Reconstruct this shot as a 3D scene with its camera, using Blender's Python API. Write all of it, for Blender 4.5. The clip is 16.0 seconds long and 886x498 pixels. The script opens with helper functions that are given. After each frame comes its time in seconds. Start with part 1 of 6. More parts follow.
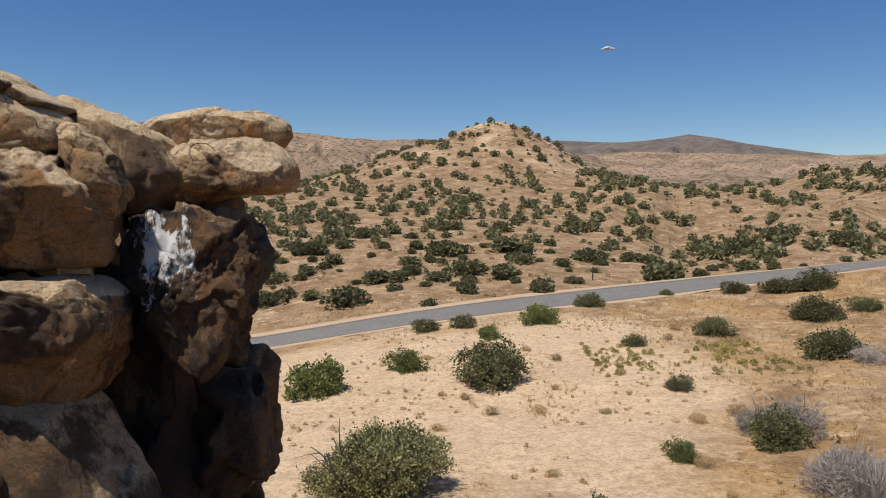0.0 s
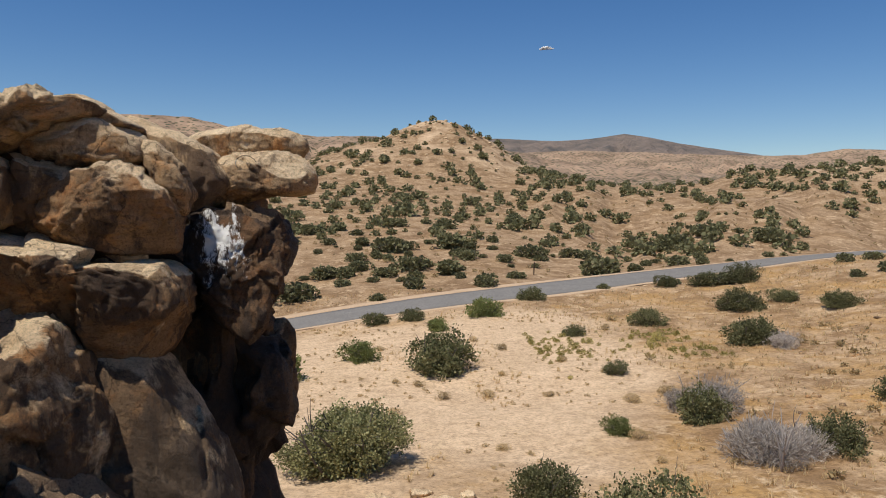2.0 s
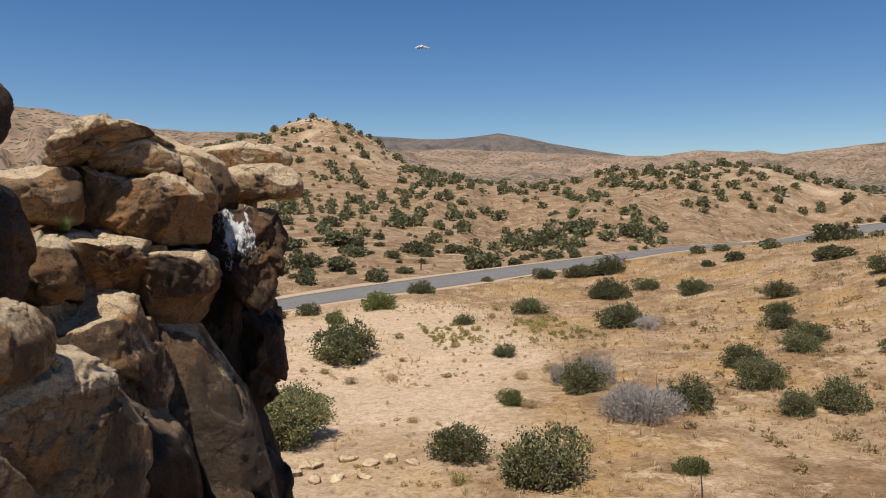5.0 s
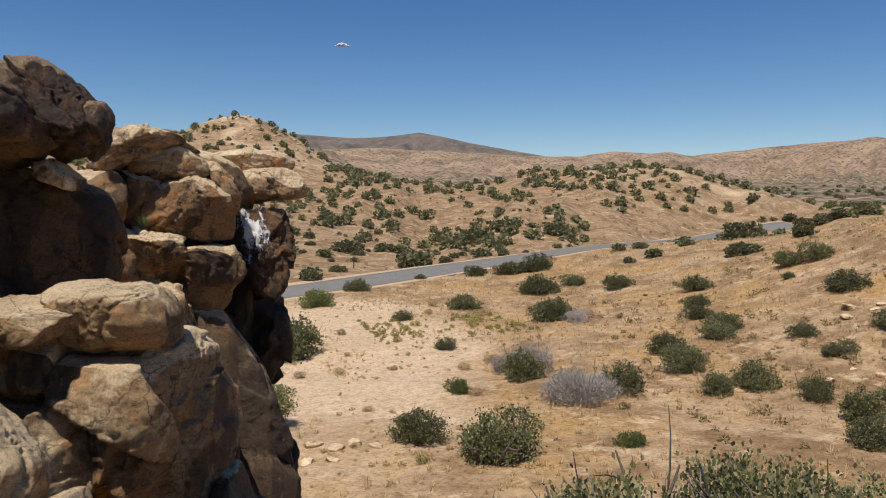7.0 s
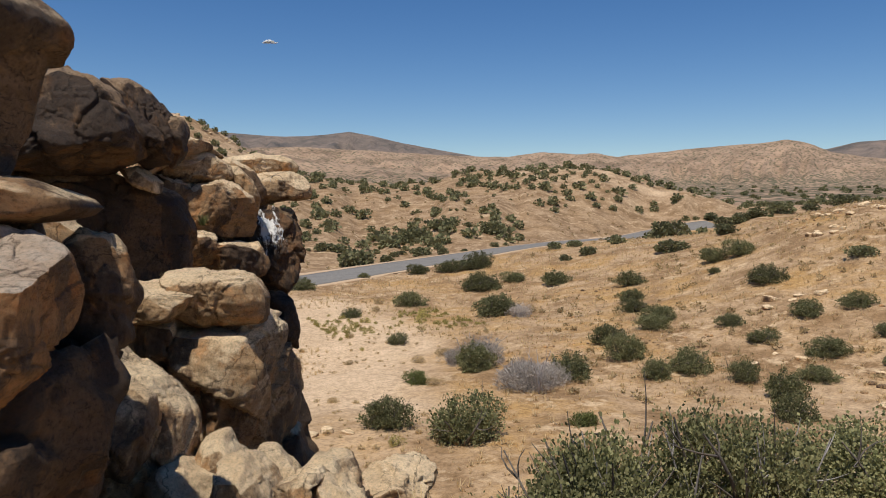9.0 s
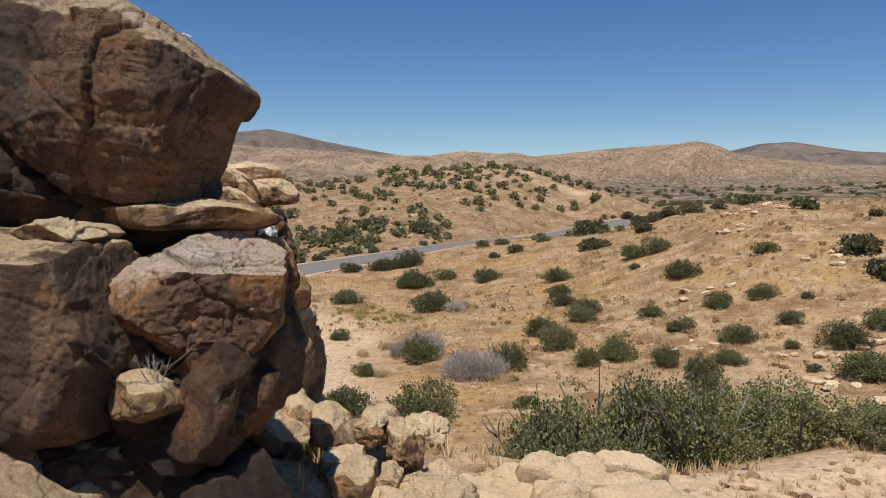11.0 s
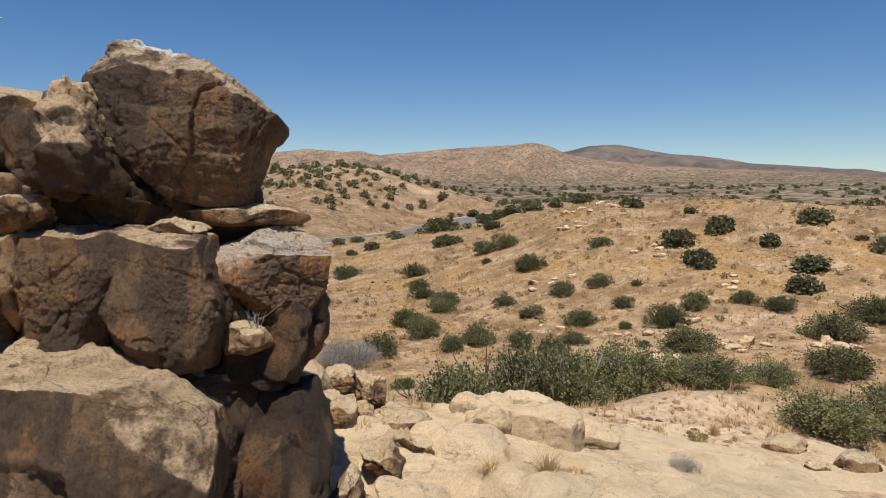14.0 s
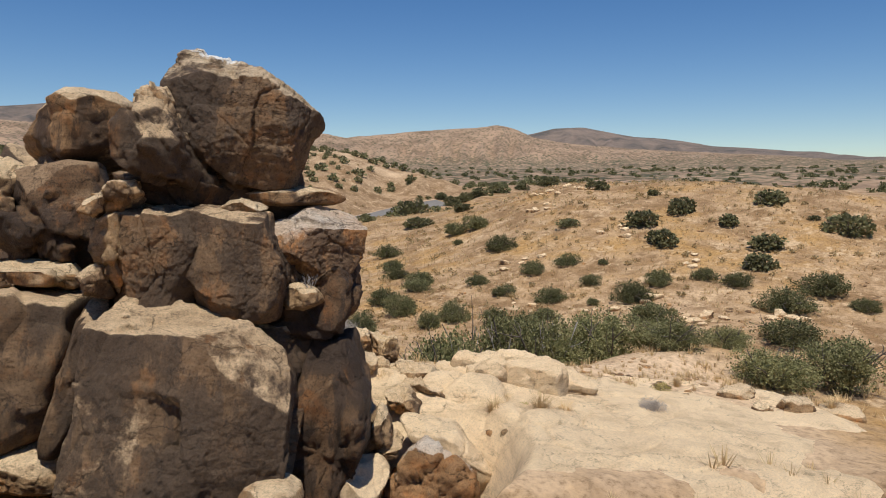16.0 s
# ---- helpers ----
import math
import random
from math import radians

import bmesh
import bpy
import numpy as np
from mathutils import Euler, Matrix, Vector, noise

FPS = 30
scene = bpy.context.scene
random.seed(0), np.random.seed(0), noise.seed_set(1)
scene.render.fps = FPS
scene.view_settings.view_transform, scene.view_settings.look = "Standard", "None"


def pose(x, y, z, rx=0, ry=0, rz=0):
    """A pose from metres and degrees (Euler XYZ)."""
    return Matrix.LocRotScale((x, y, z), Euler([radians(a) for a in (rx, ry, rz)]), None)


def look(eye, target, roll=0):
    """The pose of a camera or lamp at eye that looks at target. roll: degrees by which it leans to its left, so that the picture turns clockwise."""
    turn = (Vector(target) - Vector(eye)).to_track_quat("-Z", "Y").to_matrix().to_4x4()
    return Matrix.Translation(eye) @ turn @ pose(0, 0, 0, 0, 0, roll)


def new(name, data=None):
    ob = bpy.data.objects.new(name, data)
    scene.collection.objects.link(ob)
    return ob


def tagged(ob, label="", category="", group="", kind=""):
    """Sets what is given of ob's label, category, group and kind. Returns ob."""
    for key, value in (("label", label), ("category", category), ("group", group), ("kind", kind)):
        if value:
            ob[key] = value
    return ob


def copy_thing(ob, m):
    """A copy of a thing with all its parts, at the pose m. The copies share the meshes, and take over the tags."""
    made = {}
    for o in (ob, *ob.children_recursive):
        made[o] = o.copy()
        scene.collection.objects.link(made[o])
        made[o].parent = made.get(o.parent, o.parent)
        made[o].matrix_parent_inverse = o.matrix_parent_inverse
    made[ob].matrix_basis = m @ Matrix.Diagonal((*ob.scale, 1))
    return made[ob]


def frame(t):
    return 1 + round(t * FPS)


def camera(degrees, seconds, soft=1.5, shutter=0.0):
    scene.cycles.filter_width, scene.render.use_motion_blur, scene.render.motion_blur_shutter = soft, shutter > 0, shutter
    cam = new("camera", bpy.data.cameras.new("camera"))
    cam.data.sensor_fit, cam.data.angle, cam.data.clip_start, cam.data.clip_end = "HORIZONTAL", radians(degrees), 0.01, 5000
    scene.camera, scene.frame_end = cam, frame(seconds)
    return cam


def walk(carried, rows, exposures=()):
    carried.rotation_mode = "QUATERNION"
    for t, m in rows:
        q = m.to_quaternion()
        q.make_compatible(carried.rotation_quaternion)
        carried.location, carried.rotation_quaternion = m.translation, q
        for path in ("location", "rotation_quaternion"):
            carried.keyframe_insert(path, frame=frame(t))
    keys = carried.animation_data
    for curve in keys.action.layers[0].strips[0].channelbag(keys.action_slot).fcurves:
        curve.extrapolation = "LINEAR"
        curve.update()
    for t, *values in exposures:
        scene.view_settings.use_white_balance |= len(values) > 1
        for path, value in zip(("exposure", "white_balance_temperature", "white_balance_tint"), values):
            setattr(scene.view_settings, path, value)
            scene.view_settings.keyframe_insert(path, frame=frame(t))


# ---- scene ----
cam = camera(61.65, 16.0, soft=1.0)
PATH = [
    (0, (0.000, 0.000, 9.000), (-0.056, 9.988, 8.515), -0.08),
    (0.5, (-0.162, -0.562, 8.992), (-0.039, 9.425, 8.500), -0.07),
    (1, (-0.319, -1.138, 9.002), (-0.007, 8.844, 8.499), -0.01),
    (1.5, (-0.498, -1.714, 9.010), (0.024, 8.259, 8.497), 0.04),
    (2, (-0.701, -2.210, 9.019), (0.045, 7.749, 8.496), 0.06),
    (2.5, (-0.920, -2.729, 9.022), (0.056, 7.209, 8.495), 0.06),
    (3, (-1.148, -3.214, 9.035), (0.063, 6.698, 8.502), 0.12),
    (3.5, (-1.408, -3.728, 9.042), (0.059, 6.149, 8.504), 0.09),
    (4, (-1.686, -4.250, 9.046), (0.056, 5.582, 8.504), 0.03),
    (4.5, (-2.027, -4.736, 9.049), (0.028, 5.036, 8.501), -0.02),
    (7, (-4.147, -6.530, 9.070), (-0.769, 2.866, 8.504), 0.05),
    (7.5, (-4.578, -6.854, 9.074), (-1.005, 2.469, 8.510), 0.06),
    (8, (-5.071, -7.155, 9.074), (-1.265, 2.075, 8.506), 0.04),
    (8.5, (-5.514, -7.399, 9.075), (-1.504, 1.744, 8.504), 0.08),
    (9, (-6.009, -7.700, 9.080), (-1.768, 1.338, 8.510), 0.03),
    (11.5, (-8.583, -9.354, 9.217), (-3.138, -0.986, 8.631), -0.03),
    (12, (-9.070, -9.604, 9.225), (-3.338, -1.431, 8.645), -0.16),
    (12.5, (-9.482, -9.819, 9.237), (-3.498, -1.828, 8.657), -0.20),
    (13, (-9.939, -10.056, 9.239), (-3.648, -2.305, 8.660), -0.19),
    (13.5, (-10.320, -10.244, 9.254), (-3.767, -2.714, 8.660), 0.02),
    (14, (-10.789, -10.466, 9.250), (-3.968, -3.179, 8.640), 0.05),
    (14.5, (-11.195, -10.663, 9.251), (-4.214, -3.532, 8.606), 0.09),
    (15, (-11.656, -10.899, 9.242), (-4.570, -3.880, 8.538), 0.05),
    (15.5, (-12.035, -11.107, 9.236), (-4.911, -4.131, 8.474), -0.03),
    (16, (-12.443, -11.285, 9.251), (-5.304, -4.333, 8.412), -0.09),
]
walk(cam, [(t, look(eye, target, roll)) for t, eye, target, roll in PATH])

# ---------------------------------------------------------------- light
SUN_ELEVATION, SUN_AZIMUTH = radians(66), radians(-134)   # azimuth: clockwise from +y
world = bpy.data.worlds.new("desert_sky")
scene.world = world
world.use_nodes = True
nt = world.node_tree
sky = nt.nodes.new("ShaderNodeTexSky")
sky.sky_type = "NISHITA"
sky.sun_disc = False
sky.sun_elevation, sky.sun_rotation = SUN_ELEVATION, SUN_AZIMUTH
sky.altitude, sky.air_density, sky.dust_density, sky.ozone_density = 1300, 1.0, 0.2, 1.2
deep = nt.nodes.new("ShaderNodeHueSaturation")
deep.inputs["Saturation"].default_value = 1.33
deep.inputs["Hue"].default_value = 0.507
nt.links.new(sky.outputs[0], deep.inputs["Color"])
nt.links.new(deep.outputs[0], nt.nodes["Background"].inputs[0])
nt.nodes["Background"].inputs[1].default_value = 0.092
sun = new("sun", bpy.data.lights.new("sun", "SUN"))
sun.data.energy, sun.data.angle, sun.data.color = 4.45, radians(0.53), (1.0, 0.945, 0.845)
sun_way = Vector((math.sin(SUN_AZIMUTH) * math.cos(SUN_ELEVATION), math.cos(SUN_AZIMUTH) * math.cos(SUN_ELEVATION), math.sin(SUN_ELEVATION)))
sun.matrix_world = look(tuple(sun_way * 60), (0, 0, 0))
scene.view_settings.exposure = 0.0


# ---------------------------------------------------------------- materials
def shader(name, rough=0.9):
    """A new node material: its tree, its Principled node and a function that adds nodes."""
    mat = bpy.data.materials.new(name)
    mat.use_nodes = True
    tree = mat.node_tree
    bsdf = tree.nodes["Principled BSDF"]
    bsdf.inputs["Roughness"].default_value = rough
    bsdf.inputs["Specular IOR Level"].default_value = 0.2

    def add(kind, links=None, **values):
        node = tree.nodes.new("ShaderNode" + kind)
        for key, value in values.items():
            if key == "operation":
                node.operation = value
            elif key == "data_type":
                node.data_type = value
            elif key == "blend_type":
                node.blend_type = value
            elif key == "feature":
                node.feature = value
            elif key == "attribute_name":
                node.attribute_name = value
            else:
                node.inputs[key].default_value = value
        for key, out in (links or {}).items():
            tree.links.new(out, node.inputs[key])
        return node
    return mat, tree, bsdf, add


def ramp(tree, source, stops):
    node = tree.nodes.new("ShaderNodeValToRGB")
    el = node.color_ramp.elements
    while len(el) < len(stops):
        el.new(0.5)
    for e, (at, col) in zip(el, stops):
        e.position, e.color = at, (*col, 1) if len(col) == 3 else col
    tree.links.new(source, node.inputs[0])
    return node.outputs[0]


def mixed(add, fac, a, b):
    """Mix two colours by a factor; each is a socket or a colour."""
    node = add("Mix", data_type="RGBA")
    tree = node.id_data
    for i, v in ((0, fac), (6, a), (7, b)):
        if hasattr(v, "links"):
            tree.links.new(v, node.inputs[i])
        else:
            node.inputs[i].default_value = v if i == 0 else (*v, 1)
    return node.outputs[2]


def noise_of(add, vec, scale, detail=6, rough=0.6):
    return add("TexNoise", {"Vector": vec}, Scale=scale, Detail=detail, Roughness=rough).outputs[0]


def bumped(tree, bsdf, add, height, strength=0.5, distance=0.03, under=None):
    node = add("Bump", {"Height": height}, Strength=strength, Distance=distance)
    if under:
        tree.links.new(under, node.inputs["Normal"])
    tree.links.new(node.outputs[0], bsdf.inputs["Normal"])
    return node.outputs[0]


def rock_material(name, light, mid, varnish, cover, guano=None, flecks=0.75, hairs=0.25, rusty=1.0, worn=1.0, tilt=0.0, seams=0.5):
    """Weathered sandstone: pale where it faces up, brown varnished sides with torn edges, grain, bedding and hairline
    cracks.
    """
    mat, tree, bsdf, add = shader(name, 0.88)
    co = add("TexCoord").outputs["Object"]
    rnd = add("ObjectInfo").outputs["Random"]
    bare = add("Attribute", attribute_name="bare").outputs["Fac"]
    shift = add("VectorMath", {0: co}, operation="ADD")
    far = add("VectorMath", operation="SCALE", Scale=37.0)
    comb = add("CombineXYZ", {"X": rnd, "Y": rnd, "Z": rnd})
    tree.links.new(comb.outputs[0], far.inputs[0])
    tree.links.new(far.outputs[0], shift.inputs[1])
    v = shift.outputs[0]
    streak = add("Mapping", {"Vector": v})
    streak.inputs["Scale"].default_value = (1.0, 1.0, 0.33)
    bed = add("Mapping", {"Vector": v})
    bed.inputs["Scale"].default_value = (0.5, 0.5, 5.0)
    seam_at = add("Mapping", {"Vector": v})
    seam_at.inputs["Rotation"].default_value = (0, radians(tilt), 0)
    seam_at.inputs["Scale"].default_value = (0.45, 0.45, 1.9)
    bent = add("VectorMath", {0: v}, operation="ADD")
    warp = add("TexNoise", {"Vector": v}, Scale=2.5, Detail=5, Roughness=0.6)
    tame = add("VectorMath", {0: warp.outputs["Color"]}, operation="SCALE", Scale=0.45)
    tree.links.new(tame.outputs[0], bent.inputs[1])
    # paler where the rock faces up, with a torn edge; varnish patches fade there
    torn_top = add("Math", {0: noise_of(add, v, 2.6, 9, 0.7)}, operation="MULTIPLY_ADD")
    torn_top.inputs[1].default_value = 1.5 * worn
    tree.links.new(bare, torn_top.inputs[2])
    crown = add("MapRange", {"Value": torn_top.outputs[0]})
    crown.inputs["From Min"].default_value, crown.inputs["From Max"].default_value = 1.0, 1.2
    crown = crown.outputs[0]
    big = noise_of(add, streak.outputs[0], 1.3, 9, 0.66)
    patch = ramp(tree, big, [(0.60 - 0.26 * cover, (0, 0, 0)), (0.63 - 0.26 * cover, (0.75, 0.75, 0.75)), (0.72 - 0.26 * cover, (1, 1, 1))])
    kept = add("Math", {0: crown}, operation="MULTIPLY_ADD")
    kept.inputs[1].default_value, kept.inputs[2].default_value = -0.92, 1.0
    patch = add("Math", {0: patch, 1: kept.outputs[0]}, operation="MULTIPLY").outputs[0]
    grain = noise_of(add, v, 34, 9, 0.78)
    base = mixed(add, ramp(tree, noise_of(add, v, 2.2, 8, 0.68), [(0.34, (0, 0, 0)), (0.64, (1, 1, 1))]), mid, tuple(0.62 * c for c in mid))
    rust = ramp(tree, noise_of(add, v, 3.1, 6, 0.65), [(0.50, (0, 0, 0)), (0.70, (rusty, rusty, rusty))])
    base = mixed(add, rust, base, (mid[0] * 1.05, mid[1] * 0.78, mid[2] * 0.54))
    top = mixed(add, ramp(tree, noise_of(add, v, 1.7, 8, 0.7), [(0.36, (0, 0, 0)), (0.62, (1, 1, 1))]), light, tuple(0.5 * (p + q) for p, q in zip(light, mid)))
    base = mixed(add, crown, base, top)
    bands = ramp(tree, noise_of(add, bed.outputs[0], 2.0, 7, 0.7), [(0.36, (0.70, 0.66, 0.62)), (0.52, (1, 1, 1))])
    layered = add("Mix", data_type="RGBA", blend_type="MULTIPLY")
    layered.inputs[0].default_value = 0.6
    tree.links.new(base, layered.inputs[6])
    tree.links.new(bands, layered.inputs[7])
    colour = mixed(add, patch, layered.outputs[2], varnish)
    # lichen-grey blotches and small dark scabs
    blot = ramp(tree, noise_of(add, v, 6.5, 9, 0.75), [(0.60, (0, 0, 0)), (0.66, (0.55, 0.55, 0.55))])
    blot = add("Math", {0: blot, 1: kept.outputs[0]}, operation="MULTIPLY").outputs[0]
    colour = mixed(add, blot, colour, tuple(0.6 * c + 0.02 for c in varnish))
    fleck = ramp(tree, grain, [(0.36, (0.26, 0.24, 0.22)), (0.47, (1, 1, 1)), (0.64, (1.5, 1.46, 1.4))])
    mult = add("Mix", data_type="RGBA", blend_type="MULTIPLY")
    mult.inputs[0].default_value = flecks
    tree.links.new(colour, mult.inputs[6])
    tree.links.new(fleck, mult.inputs[7])
    colour = mult.outputs[2]
    crack = add("TexVoronoi", {"Vector": bent.outputs[0]}, feature="DISTANCE_TO_EDGE", Scale=0.8)
    hair = ramp(tree, crack.outputs["Distance"], [(0.0, (0.35, 0.35, 0.35)), (0.008, (1, 1, 1))])
    broken = ramp(tree, noise_of(add, v, 1.4, 3, 0.5), [(hairs, (1, 1, 1)), (hairs + 0.1, (0, 0, 0))])
    gap = add("Math", {0: hair, 1: broken}, operation="MAXIMUM").outputs[0]
    # open bedding seams: thin, wavy, broken lines along the grain
    mid_line = add("Math", {0: noise_of(add, seam_at.outputs[0], 1.6, 6, 0.62)}, operation="SUBTRACT")
    mid_line.inputs[1].default_value = 0.5
    off_line = add("Math", {0: mid_line.outputs[0]}, operation="ABSOLUTE").outputs[0]
    seam = ramp(tree, off_line, [(0.0, (1 - seams, 1 - seams, 1 - seams)), (0.006, (1, 1, 1))])
    intact = ramp(tree, noise_of(add, v, 1.1, 4, 0.5), [(0.46, (0, 0, 0)), (0.56, (1, 1, 1))])
    seam = add("Math", {0: seam, 1: intact}, operation="MAXIMUM").outputs[0]
    gap = add("Math", {0: gap, 1: seam}, operation="MINIMUM").outputs[0]
    colour = mixed(add, gap, tuple(c * 0.45 for c in varnish), colour)
    if guano:                       # a white crust of droppings that runs down from one spot
        px, py, pz, reach, drop = guano
        away = add("Mapping", {"Vector": co})
        away.inputs["Location"].default_value = (-px / reach, -py / reach, -pz / drop)
        away.inputs["Scale"].default_value = (1 / reach, 1 / reach, 1 / drop)
        near = add("VectorMath", {0: away.outputs[0]}, operation="LENGTH").outputs["Value"]
        torn = add("Math", {0: noise_of(add, streak.outputs[0], 5.5, 8, 0.75)}, operation="MULTIPLY_ADD")
        torn.inputs[1].default_value = 3.6
        tree.links.new(near, torn.inputs[2])
        scaled = add("Math", {0: torn.outputs[0]}, operation="MULTIPLY")
        scaled.inputs[1].default_value = 0.25
        g = ramp(tree, scaled.outputs[0], [(0.56, (1, 1, 1)), (0.62, (0, 0, 0))])
        colour = mixed(add, g, colour, (0.84, 0.82, 0.78))
    tree.links.new(colour, bsdf.inputs["Base Color"])
    sheen = add("MapRange", {"Value": patch})
    sheen.inputs["To Min"].default_value, sheen.inputs["To Max"].default_value = 0.92, 0.62
    tree.links.new(sheen.outputs[0], bsdf.inputs["Roughness"])
    bsdf.inputs["Specular IOR Level"].default_value = 0.3
    pits = add("TexVoronoi", {"Vector": bent.outputs[0]}, Scale=13.0)
    pitted = ramp(tree, pits.outputs["Distance"], [(0.0, (0, 0, 0)), (0.32, (1, 1, 1))])
    zero = bumped(tree, bsdf, add, pitted, 0.22, 0.02)
    one = bumped(tree, bsdf, add, gap, 0.7, 0.04, zero)
    two = bumped(tree, bsdf, add, noise_of(add, bed.outputs[0], 2.0, 7, 0.7), 0.4, 0.04, one)
    spall = add("TexVoronoi", {"Vector": bent.outputs[0]}, Scale=3.4)
    flake = bumped(tree, bsdf, add, spall.outputs["Color"], 0.35, 0.03, two)
    three = bumped(tree, bsdf, add, noise_of(add, v, 9, 9, 0.76), 0.9, 0.08, flake)
    bumped(tree, bsdf, add, grain, 0.8, 0.018, three)
    return mat


def ground_material():
    """Pale sand, dry grass soil, chaparral slopes and far range, by the sheet's own attributes."""
    mat, tree, bsdf, add = shader("desert_ground", 0.95)
    co = add("NewGeometry").outputs["Position"]
    dry = add("Attribute", attribute_name="dry").outputs["Fac"]
    far = add("Attribute", attribute_name="far").outputs["Fac"]
    n1 = noise_of(add, co, 0.35, 8, 0.65)
    n2 = noise_of(add, co, 2.2, 8, 0.7)
    n3 = noise_of(add, co, 0.07, 6, 0.6)
    sand = mixed(add, ramp(tree, n1, [(0.35, (0, 0, 0)), (0.7, (1, 1, 1))]), (0.61, 0.448, 0.295), (0.51, 0.365, 0.232))
    soil = mixed(add, ramp(tree, n1, [(0.42, (0, 0, 0)), (0.58, (1, 1, 1))]), (0.25, 0.154, 0.078), (0.44, 0.302, 0.178))
    golden = ramp(tree, noise_of(add, co, 0.17, 9, 0.72), [(0.48, (0, 0, 0)), (0.62, (1, 1, 1))])
    straw = add("Attribute", attribute_name="straw").outputs["Fac"]
    golden = add("Math", {0: golden, 1: straw}, operation="MULTIPLY").outputs[0]
    soil = mixed(add, straw, mixed(add, ramp(tree, n1, [(0.40, (0, 0, 0)), (0.62, (1, 1, 1))]), (0.215, 0.135, 0.074), (0.36, 0.248, 0.150)), soil)
    soil = mixed(add, golden, soil, (0.40, 0.243, 0.098))
    dead = add("Math", {0: dry}, operation="MULTIPLY_ADD")
    dead.inputs[1].default_value = 1.6
    wob = add("Math", {0: n3}, operation="MULTIPLY_ADD")
    wob.inputs[1].default_value, wob.inputs[2].default_value = 3.0, -1.62
    tree.links.new(wob.outputs[0], dead.inputs[2])
    zone = ramp(tree, dead.outputs[0], [(0.25, (0, 0, 0)), (0.8, (1, 1, 1))])
    near = mixed(add, zone, sand, soil)
    # bare pale scabs of gravel on the dry slopes, and a fine litter of straw and pebbles
    scab = ramp(tree, noise_of(add, co, 0.55, 10, 0.74), [(0.55, (0, 0, 0)), (0.63, (0.8, 0.8, 0.8))])
    near = mixed(add, scab, near, (0.54, 0.395, 0.248))
    litter = ramp(tree, noise_of(add, co, 7.0, 9, 0.78), [(0.36, (0.42, 0.38, 0.33)), (0.50, (1, 1, 1)), (0.66, (1.25, 1.22, 1.16))])
    strewn = add("Mix", data_type="RGBA", blend_type="MULTIPLY")
    strewn.inputs[0].default_value = 0.75
    tree.links.new(near, strewn.inputs[6])
    tree.links.new(litter, strewn.inputs[7])
    near = strewn.outputs[2]
    speck = ramp(tree, n2, [(0.34, (0.6, 0.56, 0.5)), (0.55, (1.12, 1.12, 1.12))])
    mult = add("Mix", data_type="RGBA", blend_type="MULTIPLY")
    mult.inputs[0].default_value = 0.6
    tree.links.new(near, mult.inputs[6])
    tree.links.new(speck, mult.inputs[7])
    # far slopes: scrub clumps on tan soil
    dots = add("TexVoronoi", {"Vector": co}, Scale=0.19)
    scrub = add("Attribute", attribute_name="scrub").outputs["Fac"]
    thick = add("Math", {0: scrub, 1: dots.outputs["Distance"]}, operation="SUBTRACT").outputs[0]
    clump = ramp(tree, thick, [(0.0, (0, 0, 0)), (0.14, (1, 1, 1))])
    hillsoil = mixed(add, ramp(tree, noise_of(add, co, 0.012, 8, 0.65), [(0.35, (0, 0, 0)), (0.65, (1, 1, 1))]), (0.42, 0.29, 0.198), (0.32, 0.228, 0.158))
    hills = mixed(add, clump, hillsoil, (0.105, 0.103, 0.06))
    folds = ramp(tree, noise_of(add, co, 0.022, 9, 0.7), [(0.38, (0.55, 0.53, 0.5)), (0.56, (1.08, 1.06, 1.04))])
    worn = add("Mix", data_type="RGBA", blend_type="MULTIPLY")
    worn.inputs[0].default_value = 0.8
    tree.links.new(hills, worn.inputs[6])
    tree.links.new(folds, worn.inputs[7])
    hills = worn.outputs[2]
    # far range: scrub colour greyed to carry the haze of distance
    hazed_range_col = mixed(add, ramp(tree, noise_of(add, co, 0.006, 8, 0.7), [(0.35, (0, 0, 0)), (0.65, (1, 1, 1))]), (0.27, 0.205, 0.165), (0.10, 0.092, 0.085))
    hills = mixed(add, ramp(tree, far, [(0.55, (0, 0, 0)), (0.95, (1, 1, 1))]), hills, hazed_range_col)
    colour = mixed(add, ramp(tree, far, [(0.02, (0, 0, 0)), (0.35, (1, 1, 1))]), mult.outputs[2], hills)
    tree.links.new(colour, bsdf.inputs["Base Color"])
    gully = add("Math", {0: noise_of(add, co, 0.013, 9, 0.62), 1: far}, operation="MULTIPLY").outputs[0]
    zero = bumped(tree, bsdf, add, gully, 0.9, 45.0)
    one = bumped(tree, bsdf, add, n2, 0.6, 0.10, zero)
    bumped(tree, bsdf, add, noise_of(add, co, 14, 6, 0.7), 0.5, 0.02, one)
    return mat


def leaf_material(name, a, b):
    mat, tree, bsdf, add = shader(name, 0.7)
    geo = add("NewGeometry")
    rnd = add("ObjectInfo").outputs["Random"]
    leafy = mixed(add, geo.outputs["Random Per Island"], a, b)
    bright = add("Math", {0: rnd}, operation="MULTIPLY_ADD")
    bright.inputs[1].default_value, bright.inputs[2].default_value = 0.5, 0.75
    hsv = add("HueSaturation", {"Color": leafy, "Value": bright.outputs[0]})
    tree.links.new(hsv.outputs[0], bsdf.inputs["Base Color"])
    trans = add("BsdfTranslucent", {"Color": hsv.outputs[0]})
    mix = add("MixShader", {1: bsdf.outputs[0], 2: trans.outputs[0]})
    mix.inputs[0].default_value = 0.3
    tree.links.new(mix.outputs[0], tree.nodes["Material Output"].inputs[0])
    return mat


